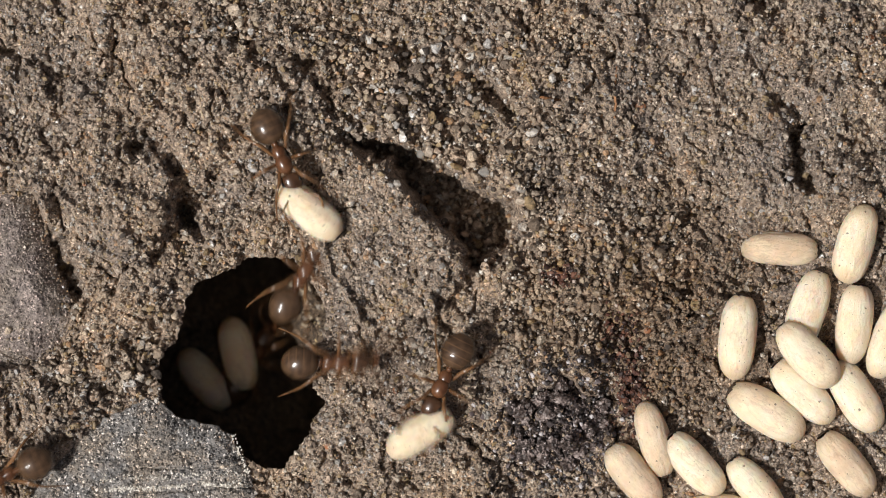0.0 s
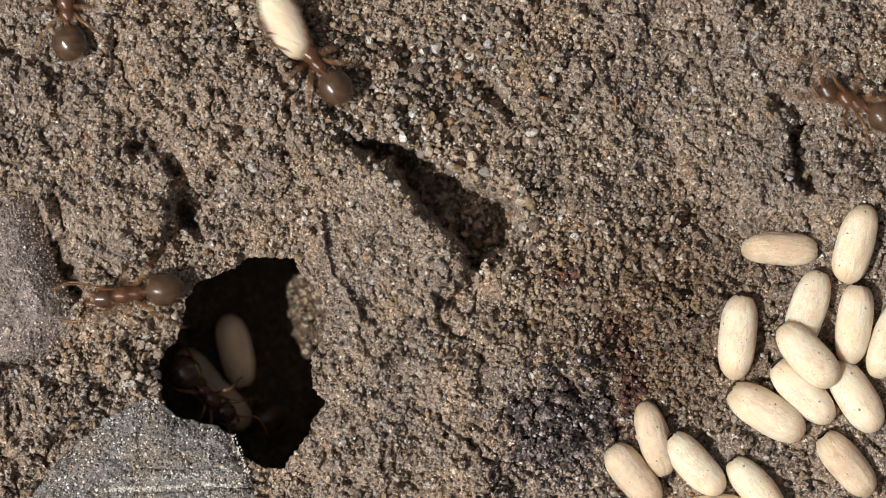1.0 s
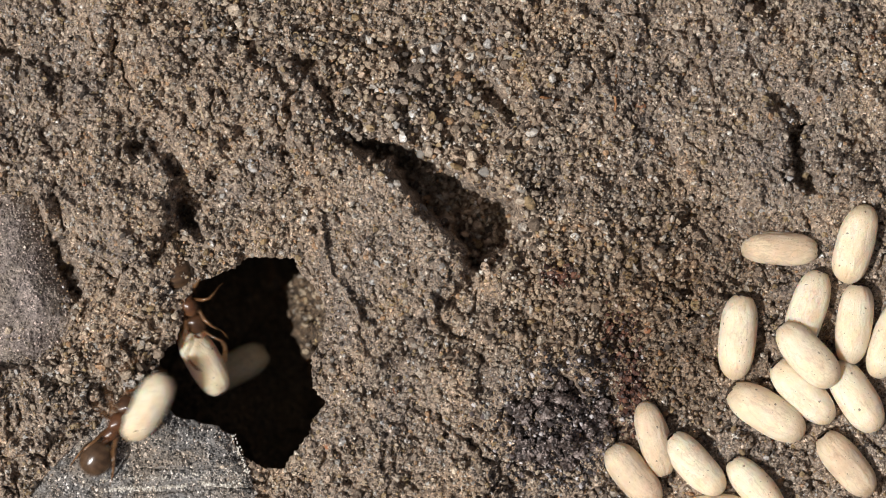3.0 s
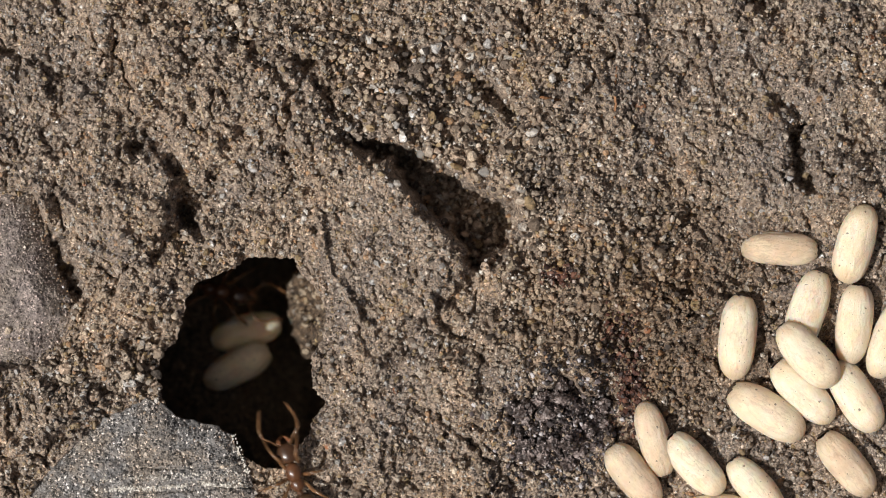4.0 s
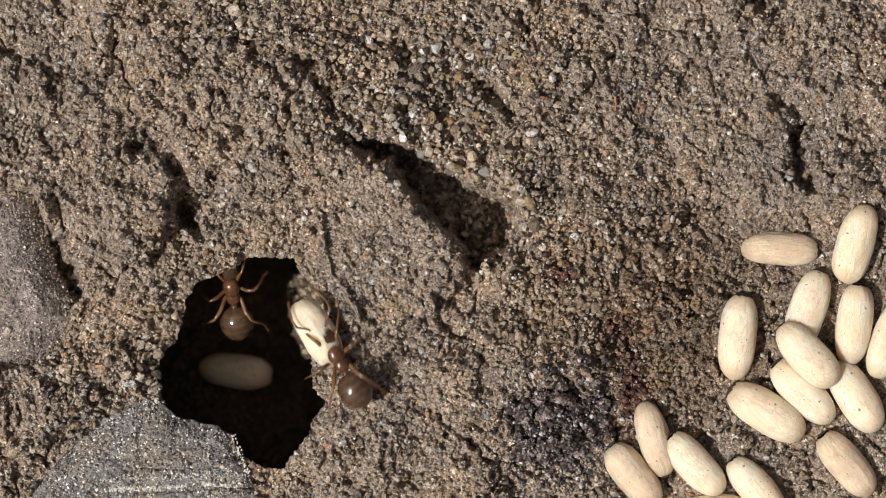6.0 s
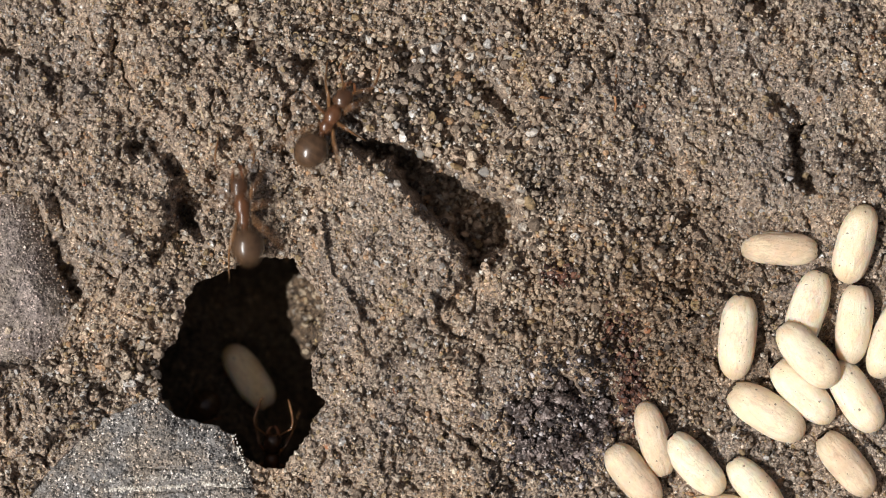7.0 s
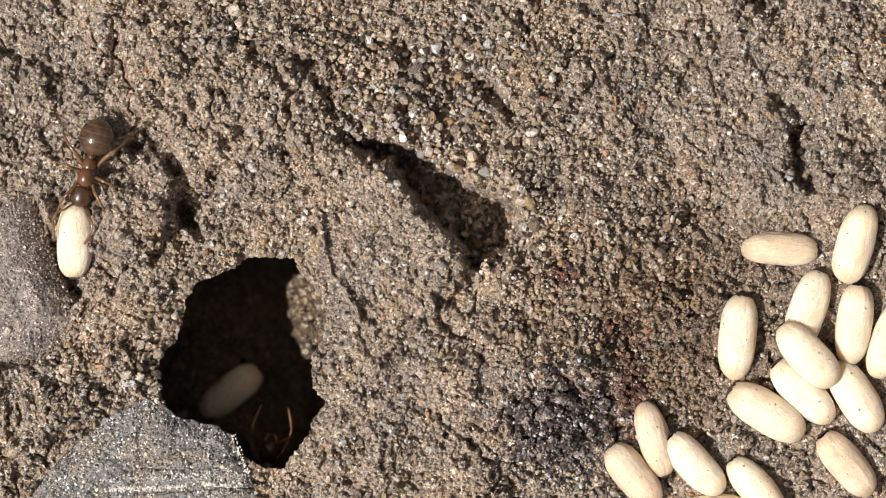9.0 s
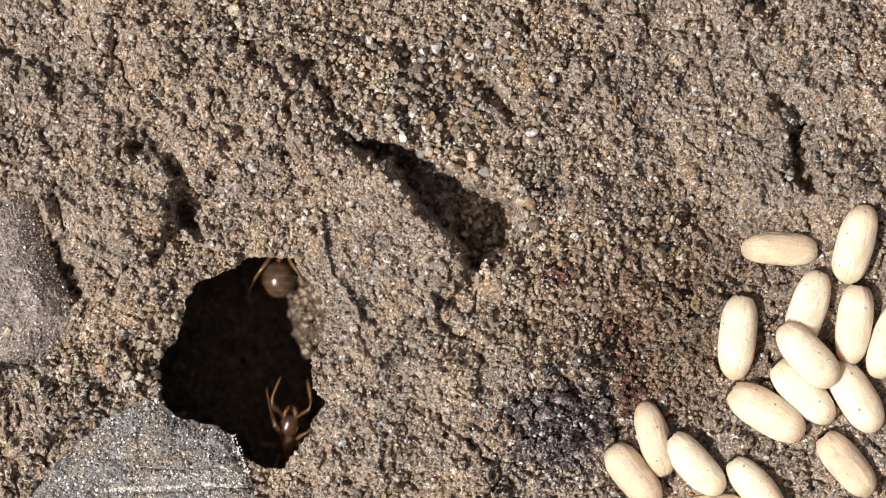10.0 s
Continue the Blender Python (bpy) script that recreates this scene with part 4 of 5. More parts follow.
def make_ant():
    """A worker ant, 4.8 mm long, its head towards +y, its thorax at the origin."""
    root = new("ant")
    part("gaster", ovoid(bmesh.new(), -92, -25, 31, 2.0, 0.9, 4, (-0.55, -0.2, 0.2, 0.62), lean=0.06), GASTER, root, "glossy brown banded abdomen")
    part("petiole", ovoid(bmesh.new(), -30, -17, 6.5, 2, 1.6, 2, n=10, sides=12), THORAX, root)
    bm = ovoid(bmesh.new(), -22, 8, 12.5, 2.2, 0.95, 0, n=14, sides=18)
    ovoid(bm, -4, 32, 15, 2.3, 1.0, 3, n=14, sides=18)
    part("thorax", bm, THORAX, root, "red-brown waisted thorax")
    head = part("head", ovoid(bmesh.new(), 31, 68, 18.5, 2.6, 0.8, 1, n=16, sides=20, lean=-0.12), HEADM, root, "dark brown head")
    for s in (-1, 1):
        bm = bmesh.new()
        bmesh.ops.create_uvsphere(bm, u_segments=10, v_segments=8, radius=5 * U)
        for v in bm.verts:
            v.co = Vector((v.co.x * 0.7 + s * 15.5 * U, v.co.y + 47 * U, v.co.z + 7 * U))
        part("eye", bm, EYEM, head, "small black eye")
        part("mandible", tube(bmesh.new(), [(s * 8, 62, -4, 4), (s * 10, 70, -5, 3.5), (s * 6, 77, -6, 2.6), (s * 1.5, 80, -6, 1.1)]), JAW, head, "rusty toothed jaw")
        part("antenna", tube(bmesh.new(), [(s * 7, 62, 6, 1.9), (s * 20, 77, 16, 1.7), (s * 33, 88, 22, 1.9), (s * 35, 101, 18, 2.1),
                                           (s * 31, 116, 10, 2.3), (s * 26, 131, 3, 2.2), (s * 23, 137, 1, 0.9)]), LEGM, root, "elbowed amber feeler")
        for lift, reach, fore in ((21, 40, 56), (8, 54, 6), (-7, 46, -64)):
            # femur up and out, shin down, foot on the soil
            bm = tube(bmesh.new(), [(s * 9, 0, -6, 3.6), (s * 14, fore * 0.06, -4, 3.4), (s * reach * 0.5, fore * 0.35, 16, 3.7), (s * reach * 0.72, fore * 0.55, 22, 2.4),
                                    (s * reach * 0.95, fore * 0.8, 4, 2.3), (s * reach * 1.1, fore * 1.02, -18, 1.6), (s * reach * 1.2, fore * 1.2, -27, 1.2),
                                    (s * reach * 1.3, fore * 1.4, -29, 0.9)])
            leg = part("leg", bm, LEGM, root, "thin amber jointed leg")
            leg.location = (0, lift * U, 0)
    return tagged(root, "red-brown worker ant with glossy abdomen on the soil", "ant", "worker ants")


def trek(rows, lift=26):
    """Rows (t, x, y, heading, z or None, pitch) to poses; None: walking on the soil. Headings turn the short way."""
    out, last = [], None
    for t, x, y, head, *rest in rows:
        z = rest[0] if rest else None
        pitch = rest[1] if len(rest) > 1 else 0
        if z is None:
            z = ground_at(x, y) + lift
        if last is not None:
            while head - last > 180:
                head -= 360
            while head - last < -180:
                head += 360
        last = head
        out.append((t, Matrix.Translation(spot(x, y, z)) @ pose(0, 0, 0, 0, 0, head - 90) @ pose(0, 0, 0, pitch)))
    if rows[0][0] > 0:
        out.insert(0, (0.0, out[0][1]))
    if rows[-1][0] < 10:
        out.append((10.0, out[-1][1]))
    return out


def held(rows):
    """Rows of a carried cocoon: on the soil it is held clear of the ground and of the bearer's legs."""
    return trek([(*row[:4], ground_at(row[1], row[2]) + 35 if 20 <= row[4] <= 40 else row[4]) for row in rows])


def gait(leg, busy, phase):
    """Swings a leg to and fro about its hip while its ant walks."""
    home = leg.location.copy()
    rows = [(0.0, Matrix.Translation(home))]
    for t0, t1 in busy:
        n = max(2, int((t1 - t0) / 0.1))
        for i in range(n + 1):
            t = t0 + (t1 - t0) * i / n
            if t > rows[-1][0] + 0.01:
                rows.append((t, Matrix.Translation(home) @ pose(0, 0, 0, 0, 4 * math.cos(2.2 * i + phase), 15 * math.sin(2.2 * i + phase))))
    if rows[-1][0] < 10:
        rows.append((10.0, Matrix.Translation(home)))
    walk(leg, rows)


# ---- sand ----
def kept_clear(x, y, r, slab, stone, clod):
    """Which places lie off the hole, and but for a few off the slab, the stone and the clod."""
    ok = inside(x, y, HOLE)[0] < -2
    for shape, share in ((SLAB, slab), (STONE, stone), (CLOD, clod)):
        d = inside(x, y, shape)[0]
        ok &= (d < 0) | (r.rand(len(x)) < np.maximum(share, 0.95 * (1 - d / 20)))
    return ok


def joined_grains(name, r, x, y, z, size, template, label, material, chips=0):
    return tagged(grain_cloud(name, r, x, y, z, size, template, material, chips), label, "sand", kind="stuff")


def scatter(name, seed, count, small, large, template, chance, sunk, label, material=None, place=None):
    """Grains strewn over the soil, half sunk in it, where chance(looseness) lets them."""
    r = np.random.RandomState(seed)
    x, y = place(r, count) if place else (r.uniform(-20, 1588, count), r.uniform(-20, 902, count))
    ok = r.rand(count) < chance(BED.loose[BED.index(x, y)])
    x, y = x[ok], y[ok]
    ok = kept_clear(x, y, r, 0.03, 0.06, 0.08)
    x, y = x[ok], y[ok]
    size = small + (large - small) * r.rand(len(x)) ** 3.2
    z = BED.top(x, y)
    for shape, top, rise in ((SLAB, 30, 26), (STONE, 34, 70), (CLOD, 54, 60)):
        d = inside(x, y, shape)[0]
        z = np.where(d > 0, top * np.sqrt(step(d, rise)), z)
    z = z + size * r.uniform(-sunk, 0.45, len(x))
    joined_grains(name, r, x, y, z, size, template, label, material or GRAIN)


def strew(seed, count):
    """Loose sand, poured grain by grain: each rolls to the lowest of four places near it and rests there."""
    r = np.random.RandomState(seed)
    x, y = r.uniform(-14, 1582, count), r.uniform(-14, 896, count)
    s = BED.loose[BED.index(x, y)]
    ok = r.rand(count) < 0.05 + 0.95 * step(s - 0.12, 0.5)
    x, y, s = x[ok], y[ok], s[ok]
    ok = kept_clear(x, y, r, 0.0, 0.0, 0.0)
    x, y, s = x[ok], y[ok], s[ok]
    size = 2.6 + 9.4 * r.rand(len(x)) ** 2.6
    shift = r.uniform(-1, 1, (len(x), 4, 2))
    out = []
    for i in range(len(x)):
        best = None
        for dx, dy in shift[i]:
            px, py = x[i] + 7 * dx, y[i] + 7 * dy
            z = BED.rest(px, py, size[i])
            if z is not None and (best is None or z < best[2]):
                best = (px, py, z)
        if best is None:
            continue
        px, py, z = best
        z -= 0.12 * size[i]
        if z - BED.bare[BED.index(px, py)] < 5 + 15 * s[i]:
            BED.add(px, py, z, size[i] * 0.92)
            out.append((px, py, z, size[i]))
    return np.array(out)


def build_sand():
    heap = strew(17, 42000)
    ball = ico()
    r = np.random.RandomState(23)
    ok = inside(heap[:, 0], heap[:, 1], HOLE)[0] < -3
    heap = heap[ok]
    big = heap[:, 3] > 5.4
    joined_grains("coarse_sand", r, *heap[big].T, finer(ball), "coarse loose sand grains, brown, ochre and clear, over the soil", GRAIN, 9)
    joined_grains("sand", r, *heap[~big].T, ball, "loose mixed sand grains, brown, ochre and clear, over the soil", GRAIN)
    scatter("fine_grit", 24, 34000, 2.2, 6.5, ball, lambda s: 0.62 * (1 - s), 0.45, "fine grit caked into the soil")
    scatter("silt", 18, 170000, 1.3, 3.6, octa(), lambda s: 0.04 + 0.85 * (1 - s) ** 1.5, 0.3, "fine glittering silt grains caked over the soil")
    humus = Mat("humus_crumbs", 0.45)
    rnd = humus.t.nodes.new("ShaderNodeNewGeometry").outputs["Random Per Island"]
    humus.color(humus.ramp(rnd, [(0.0, (0.02, 0.016, 0.016)), (0.4, (0.06, 0.048, 0.046)), (0.72, (0.15, 0.12, 0.115)), (0.89, (0.55, 0.51, 0.50))], True))
    scatter("humus", 19, 3600, 1.6, 6.0, ball, lambda s: 1.0, 0.3, "dark humus crumbs strewn round the black clod", humus.m,
            lambda r, n: (992 + 52 * r.randn(n), 752 + 54 * r.randn(n)))
    rotten = Mat("rotten_bark", 0.6)
    rnd = rotten.t.nodes.new("ShaderNodeNewGeometry").outputs["Random Per Island"]
    rotten.color(rotten.ramp(rnd, [(0.0, (0.03, 0.014, 0.010)), (0.4, (0.085, 0.034, 0.022)), (0.75, (0.17, 0.075, 0.045)), (0.95, (0.45, 0.36, 0.30))], True))

    def patches(r, n):
        pick = r.rand(n)
        x = np.where(pick < 0.6, 1116 + 13 * r.randn(n), np.where(pick < 0.85, 992 + 16 * r.randn(n), 1095 + 16 * r.randn(n)))
        y = np.where(pick < 0.6, 690 + 34 * r.randn(n), np.where(pick < 0.85, 485 + 9 * r.randn(n), 585 + 26 * r.randn(n)))
        return x, y
    scatter("bark_crumbs", 20, 1500, 1.4, 5.5, ball, lambda s: 1.0, 0.4, "dark red rotten bark crumbs mixed into the soil", rotten.m, patches)


def grain_mesh(seed, material):
    bm = bmesh.new()
    bmesh.ops.create_icosphere(bm, subdivisions=2, radius=1)
    r = random.Random(seed)
    sx, sy, sz = r.uniform(0.85, 1.2), r.uniform(0.75, 1.0), r.uniform(0.7, 0.9)
    cuts = [(Vector((r.gauss(0, 1), r.gauss(0, 1), r.gauss(0, 1))).normalized(), r.uniform(0.5, 0.82)) for _ in range(12)]
    for v in bm.verts:
        p = v.co.copy()
        for nrm, lim in cuts:
            over = p.dot(nrm) - lim
            if over > 0:
                p -= nrm * over
        p *= 1 + 0.10 * noise.noise(v.co * 2 + Vector((seed, 0, 0))) + 0.05 * noise.noise(v.co * 6 + Vector((seed, 0, 0)))
        v.co = Vector((p.x * sx, p.y * sy, p.z * sz)) * U
    me = bpy.data.meshes.new("sand_grain")
    bm.to_mesh(me)
    bm.free()
    me.materials.append(material)
    return me


# plan places and radii of the grains that stand out
CLEAR = [(744, 271, 14), (444, 231, 13), (858, 305, 12), (746, 369, 12), (924, 335, 9), (1416, 213, 8), (1019, 215, 8)]
MILKY = [(832, 99, 12), (751, 91, 12), (625, 581, 12), (685, 458, 11), (716, 469, 7), (1338, 133, 12), (1019, 420, 11), (1060, 397, 11), (876, 120, 9), (1245, 578, 8), (1302, 775, 10), (1290, 235, 7), (1298, 272, 8), (74, 560, 6), (500, 398, 9), (1360, 150, 8), (820, 195, 7), (878, 42, 8), (1262, 205, 8), (765, 598, 7), (620, 700, 8)]
YELLOW = [(692, 534, 15), (1356, 180, 14), (1230, 540, 12), (530, 66, 12), (724, 177, 14), (1022, 782, 6), (988, 572, 7), (885, 475, 8), (1375, 580, 14), (1465, 440, 8), (915, 95, 12), (712, 845, 10)]
RED = [(1537, 70, 13), (1132, 188, 11), (1145, 585, 9), (150, 325, 8), (700, 690, 8), (580, 790, 7)]
BUFF = [(562, 152, 12), (987, 435, 14), (1110, 380, 10), (1000, 390, 10), (1414, 84, 13), (1240, 660, 12), (1168, 820, 8), (1035, 848, 10), (210, 720, 11), (172, 270, 9), (240, 440, 10), (454, 42, 9), (430, 88, 12), (905, 470, 13), (640, 90, 10), (960, 30, 12), (1080, 90, 12), (1225, 85, 9), (1545, 205, 9), (1475, 35, 12), (1445, 40, 14), (675, 855, 12), (900, 760, 8)]
GREY = [(376, 55, 11), (586, 370, 10), (380, 268, 8), (785, 55, 10), (735, 610, 8)]


def build_grains():
    kinds = {"q": (QUARTZ, "clear glassy quartz grain in the soil"), "w": (WHITE, "white quartz grain on the soil"), "o": (OCHRE, "ochre translucent sand grain on the soil"),
             "r": (RUST, "rusty red grain of grit on the soil"), "t": (TAN, "tan rounded sand grain on the soil"), "g": (GREYGRAIN, "grey sand grain on the soil")}
    meshes = {k: [grain_mesh(7 * i + j, kinds[k][0]) for j in range(3)] for i, k in enumerate(kinds)}
    r = random.Random(5)
    rows = [(*p, k) for k, spots in (("q", CLEAR), ("w", MILKY), ("o", YELLOW), ("r", RED), ("t", BUFF), ("g", GREY)) for p in spots]
    while len(rows) < 270:
        x, y = r.uniform(0, 1568), r.uniform(0, 882)
        if r.random() < float(sandiness(np.array([x]), np.array([y]))[0]) and inside(np.array([x]), np.array([y]), HOLE)[0][0] < -12:
            if all(inside(np.array([x]), np.array([y]), s)[0][0] < -5 for s in (SLAB, STONE, CLOD)):
                rows.append((x, y, r.uniform(4.5, 8.5), r.choice("ttttttggooqw")))
    for x, y, rad, k in rows:
        ob = new("sand_grain", r.choice(meshes[k]))
        z = float(BED.top(x, y)) + rad * (0.15 + 0.6 * float(BED.loose[BED.index(x, y)]))
        BED.add(x, y, z, rad * 0.85)
        ob.matrix_world = Matrix.Translation(spot(x, y, z)) @ pose(0, 0, 0, r.uniform(-20, 20), r.uniform(-20, 20), r.uniform(0, 360)) @ Matrix.Scale(rad, 4)
        tagged(ob, kinds[k][1], "sand grain", "larger sand grains")


def build_fibres():
    m = Mat("root_fibre", 0.6)
    m.color(m.ramp(m.noise(12, 3), [(0.3, (0.20, 0.085, 0.035)), (0.7, (0.42, 0.22, 0.10))]))
    straw = Mat("straw", 0.5)
    straw.color(straw.ramp(straw.noise(10, 3), [(0.3, (0.45, 0.36, 0.22)), (0.7, (0.65, 0.55, 0.38))]))
    for pts, rad, mat, label in (([(943, 168), (962, 174), (985, 177), (1003, 176), (1024, 178)], 2.6, m.m, "thin rusty root fibre lying on the soil"),
                                 ([(1092, 118), (1090, 140), (1086, 160), (1090, 185), (1087, 205), (1092, 226)], 2.4, m.m, "thin brown root fibre lying on the soil"),
                                 ([(356, 188), (357, 200), (360, 212)], 1.6, straw.m, "short pale straw sliver on the soil"),
                                 ([(985, 480), (1005, 487), (1022, 494)], 3.0, m.m, "reddish bark sliver on the soil")):
        bm = bmesh.new()
        x0, y0 = pts[len(pts) // 2]
        xs, ys = np.array([p[0] for p in pts], float), np.array([p[1] for p in pts], float)
        zs = BED.top(xs, ys) + rad
        base = spot(x0, y0, float(zs.mean()))
        tube(bm, [((x - x0), (y0 - y), float(z - zs.mean()), rad * (0.5 if i in (0, len(pts) - 1) else 1)) for i, (x, y, z) in enumerate(zip(xs, ys, zs))], 6)
        me = bpy.data.meshes.new("fibre")
        bm.to_mesh(me)
        bm.free()
        me.materials.append(mat)
        ob = new("fibre", me)
        ob.location = base
        tagged(ob, label, "plant fibre")


build_grains()
build_sand()
build_fibres()


# ---- what moves: rows of seconds, plan place, heading in degrees, height, pitch ----
def crew(n):
    """That many worker ants, alike."""
    model = make_ant()
    return [model] + [copy_thing(model, pose(0, 0, 0)) for _ in range(n - 1)]


def brood(n):
    sizes = [(138, 63), (140, 63), (138, 63), (136, 62), (134, 62), (136, 63), (134, 62), (136, 64)]
    return [cocoon(*sizes[i], False, 0.3, 40 + i, "cream spun ant cocoon being moved by worker ants", SILK_WARMLIT) for i in range(n)]


def stride(ant, busy):
    for i, leg in enumerate(o for o in ant.children if o.name.startswith("leg")):
        gait(leg, busy, math.pi * (i % 2) + 0.4 * i)


def motions():
    ants, carried = crew(12), brood(8)
    # first carrier
    walk(ants[0], trek([(0, 497, 278, -66), (0.1, 490, 260, -62), (0.2, 500, 252, -68), (0.3, 496, 240, -72), (0.4, 490, 235, -60), (0.5, 515, 196, -12),
               (0.6, 588, 190, 42), (0.7, 610, 198, 38), (0.8, 585, 150, 75), (0.9, 596, 130, 102), (1.0, 558, 110, 128), (1.1, 528, 76, 138),
               (1.2, 622, 142, 172), (1.3, 635, 240, 223), (1.4, 530, 440, 252, 10), (1.5, 497, 520, 265, -50, -62), (1.6, 505, 520, 280, -70, -45), (1.8, 512, 515, 285, -80, -15),
               (2.0, 495, 530, 262, -110, -10), (2.1, 515, 560, 262, -130), (2.2, 505, 600, 225, -150), (2.3, 500, 590, 225, -160), (2.4, 410, 640, 250, -325), (2.6, 420, 625, 248, -335),
               (2.7, 420, 622, 245, -335), (3.0, 560, 560, 120, -320), (3.4, 600, 420, 60, -330), (6.0, 610, 440, 150, -270), (6.4, 540, 520, 100, -90, 20), (6.7, 540, 500, 60, -20, 20),
               (6.8, 545, 475, 55, 20), (6.9, 555, 370, 75), (7.0, 582, 216, 58), (7.1, 580, 205, 80), (7.2, 520, 205, 140), (7.3, 445, 215, 178),
               (7.4, 372, 235, 195), (7.5, 320, 255, 188), (7.6, 310, 310, 250), (7.7, 380, 410, 290), (7.8, 385, 500, 300, -30, -30), (7.9, 380, 540, 250, -150),
               (8.2, 250, 600, 200, -320), (10, 230, 590, 190, -330)], lift=44))
    stride(ants[0], [(0, 2.7), (6.3, 8.2)])
    # hole walker
    walk(ants[1], trek([(0, 445, 640, 60, -318), (0.1, 462, 602, 80, -305), (0.2, 450, 608, 100, -305), (0.3, 468, 590, 90, -300), (0.4, 500, 560, 80, -240), (0.5, 522, 520, 110, -110), (0.6, 512, 500, 168, -25), (0.7, 490, 480, 170, 8), (0.8, 400, 512, 185, 16),
               (0.9, 318, 545, 200), (1.0, 232, 520, 188), (1.1, 200, 550, 200), (1.2, 212, 640, 255), (1.3, 230, 640, 280), (1.4, 215, 655, 250),
               (1.47, 203, 592, 190), (1.53, 198, 580, 184), (1.6, 130, 335, 115), (1.7, 50, 330, 178), (1.8, 8, 335, 190), (2.0, -14, 340, 200), (2.3, -10, 325, 190),
               (2.5, -160, 330, 180), (10, -400, 330, 180)]))
    stride(ants[1], [(0, 2.5)])
    # leaver
    walk(ants[2], trek([(0, 535, 490, 60, 20), (0.1, 530, 435, 80), (0.2, 522, 430, 90), (0.3, 521, 430, 82), (0.4, 498, 460, 80), (0.5, 428, 462, 172),
               (0.6, 318, 394, 150), (0.7, 280, 345, 112), (0.8, 200, 242, 122), (0.9, 146, 180, 128), (1.0, 118, 18, 95), (1.1, 80, 10, 150),
               (1.2, 55, 60, 190), (1.4, 25, 92, 196), (1.5, 0, 118, 190), (1.7, -60, 120, 180), (2.2, -200, 100, 180), (10, -400, 100, 180)]))
    stride(ants[2], [(0, 2.2)])
    # edge walker
    walk(ants[3], trek([(0, 590, 642, 0), (0.1, 578, 702, -36), (0.2, 580, 705, -38), (0.3, 612, 730, -38), (0.4, 740, 795, -40), (0.5, 748, 925, -88),
               (0.6, 745, 1000, -90), (1.0, 745, 1200, -90)]))
    stride(ants[3], [(0, 1.0)])
    # second carrier
    walk(ants[4], trek([(0, 785, 675, -116), (0.1, 760, 692, -140), (0.2, 670, 795, -150), (0.3, 655, 855, 190), (0.4, 625, 865, 165), (0.5, 570, 825, 148, 12),
               (0.6, 520, 735, 130, -30, -20), (0.7, 490, 710, 140, -130, -20), (1.0, 420, 760, 200, -310), (1.4, 300, 820, 190, -320), (10, 290, 830, 190, -325)], lift=44))
    stride(ants[4], [(0, 1.4)])
    # corner ant
    walk(ants[5], trek([(0, 8, 842, 202), (0.1, 30, 820, 190), (0.2, 25, 805, 170), (0.3, 2, 762, 170), (0.4, 10, 765, 180), (0.5, 12, 745, 195),
               (0.6, -120, 745, 185), (1.2, -300, 760, 180)]))
    stride(ants[5], [(0, 1.2)])
    # third carrier
    walk(ants[6], trek([(0, -200, 700, 0), (0.4, -120, 700, -20), (0.5, -40, 720, -60), (0.6, 60, 745, -112), (0.7, 128, 715, -108), (0.8, 212, 672, -52),
               (0.9, 275, 640, -45, 12), (1.0, 366, 698, -45, -135, -12), (1.1, 356, 690, -55, -220, -10), (1.3, 330, 690, -60, -300), (2.0, 420, 860, -20, -330), (6.2, 440, 870, 60, -300),
               (6.7, 478, 832, 80, -170, 15), (7.0, 480, 830, 86, -160, 18), (7.5, 478, 832, 84, -160, 18), (8.0, 480, 830, 80, -158, 18), (8.5, 482, 805, 45, -140, 18), (8.9, 470, 845, 84, -160, 18),
               (9.3, 490, 830, 78, -160, 15), (9.5, 470, 880, 80, -190, 10), (9.7, 470, 880, 80, -190, 10), (10, 508, 798, 84, -120, 15)], lift=44))
    stride(ants[6], [(0.4, 2.0), (6.2, 10)])
    # fourth carrier
    walk(ants[7], trek([(0, -260, 360, 180), (2.2, -160, 355, 180), (2.4, 10, 350, 178), (2.5, 98, 363, 186), (2.6, 190, 430, 246), (2.7, 234, 505, 256),
               (3.0, 330, 530, 290, 10, -20), (3.3, 380, 560, 300, -100, -20), (3.6, 390, 530, 340, -280), (3.8, 376, 520, -10, -285), (4.0, 378, 512, -14, -285), (4.2, 372, 530, -60, -285),
               (4.5, 396, 516, -50, -285), (4.7, 410, 526, -60, -285), (4.9, 400, 462, -40, -330), (5.4, 395, 465, -20, -325), (5.6, 440, 540, 0, -230), (5.7, 430, 520, 60, -110, 15),
               (6.2, 400, 520, 100, -60, 30), (6.6, 380, 520, 95, -10, 30), (6.8, 390, 500, 75, 10), (6.9, 450, 440, 100), (7.0, 430, 378, 98), (7.1, 452, 290, 100),
               (7.2, 415, 280, 110), (7.3, 365, 262, 150), (7.4, 315, 262, 140), (7.5, 270, 240, 115), (7.6, 255, 235, 135), (7.7, 200, 232, 172),
               (7.8, 85, 292, 190), (7.9, 72, 248, 150), (8.0, 22, 172, 136), (8.1, 0, 170, 150), (8.2, -30, 165, 165), (8.5, -200, 160, 180),
               (10, -400, 160, 180)], lift=44))
    stride(ants[7], [(2.2, 3.8), (5.5, 8.5)])
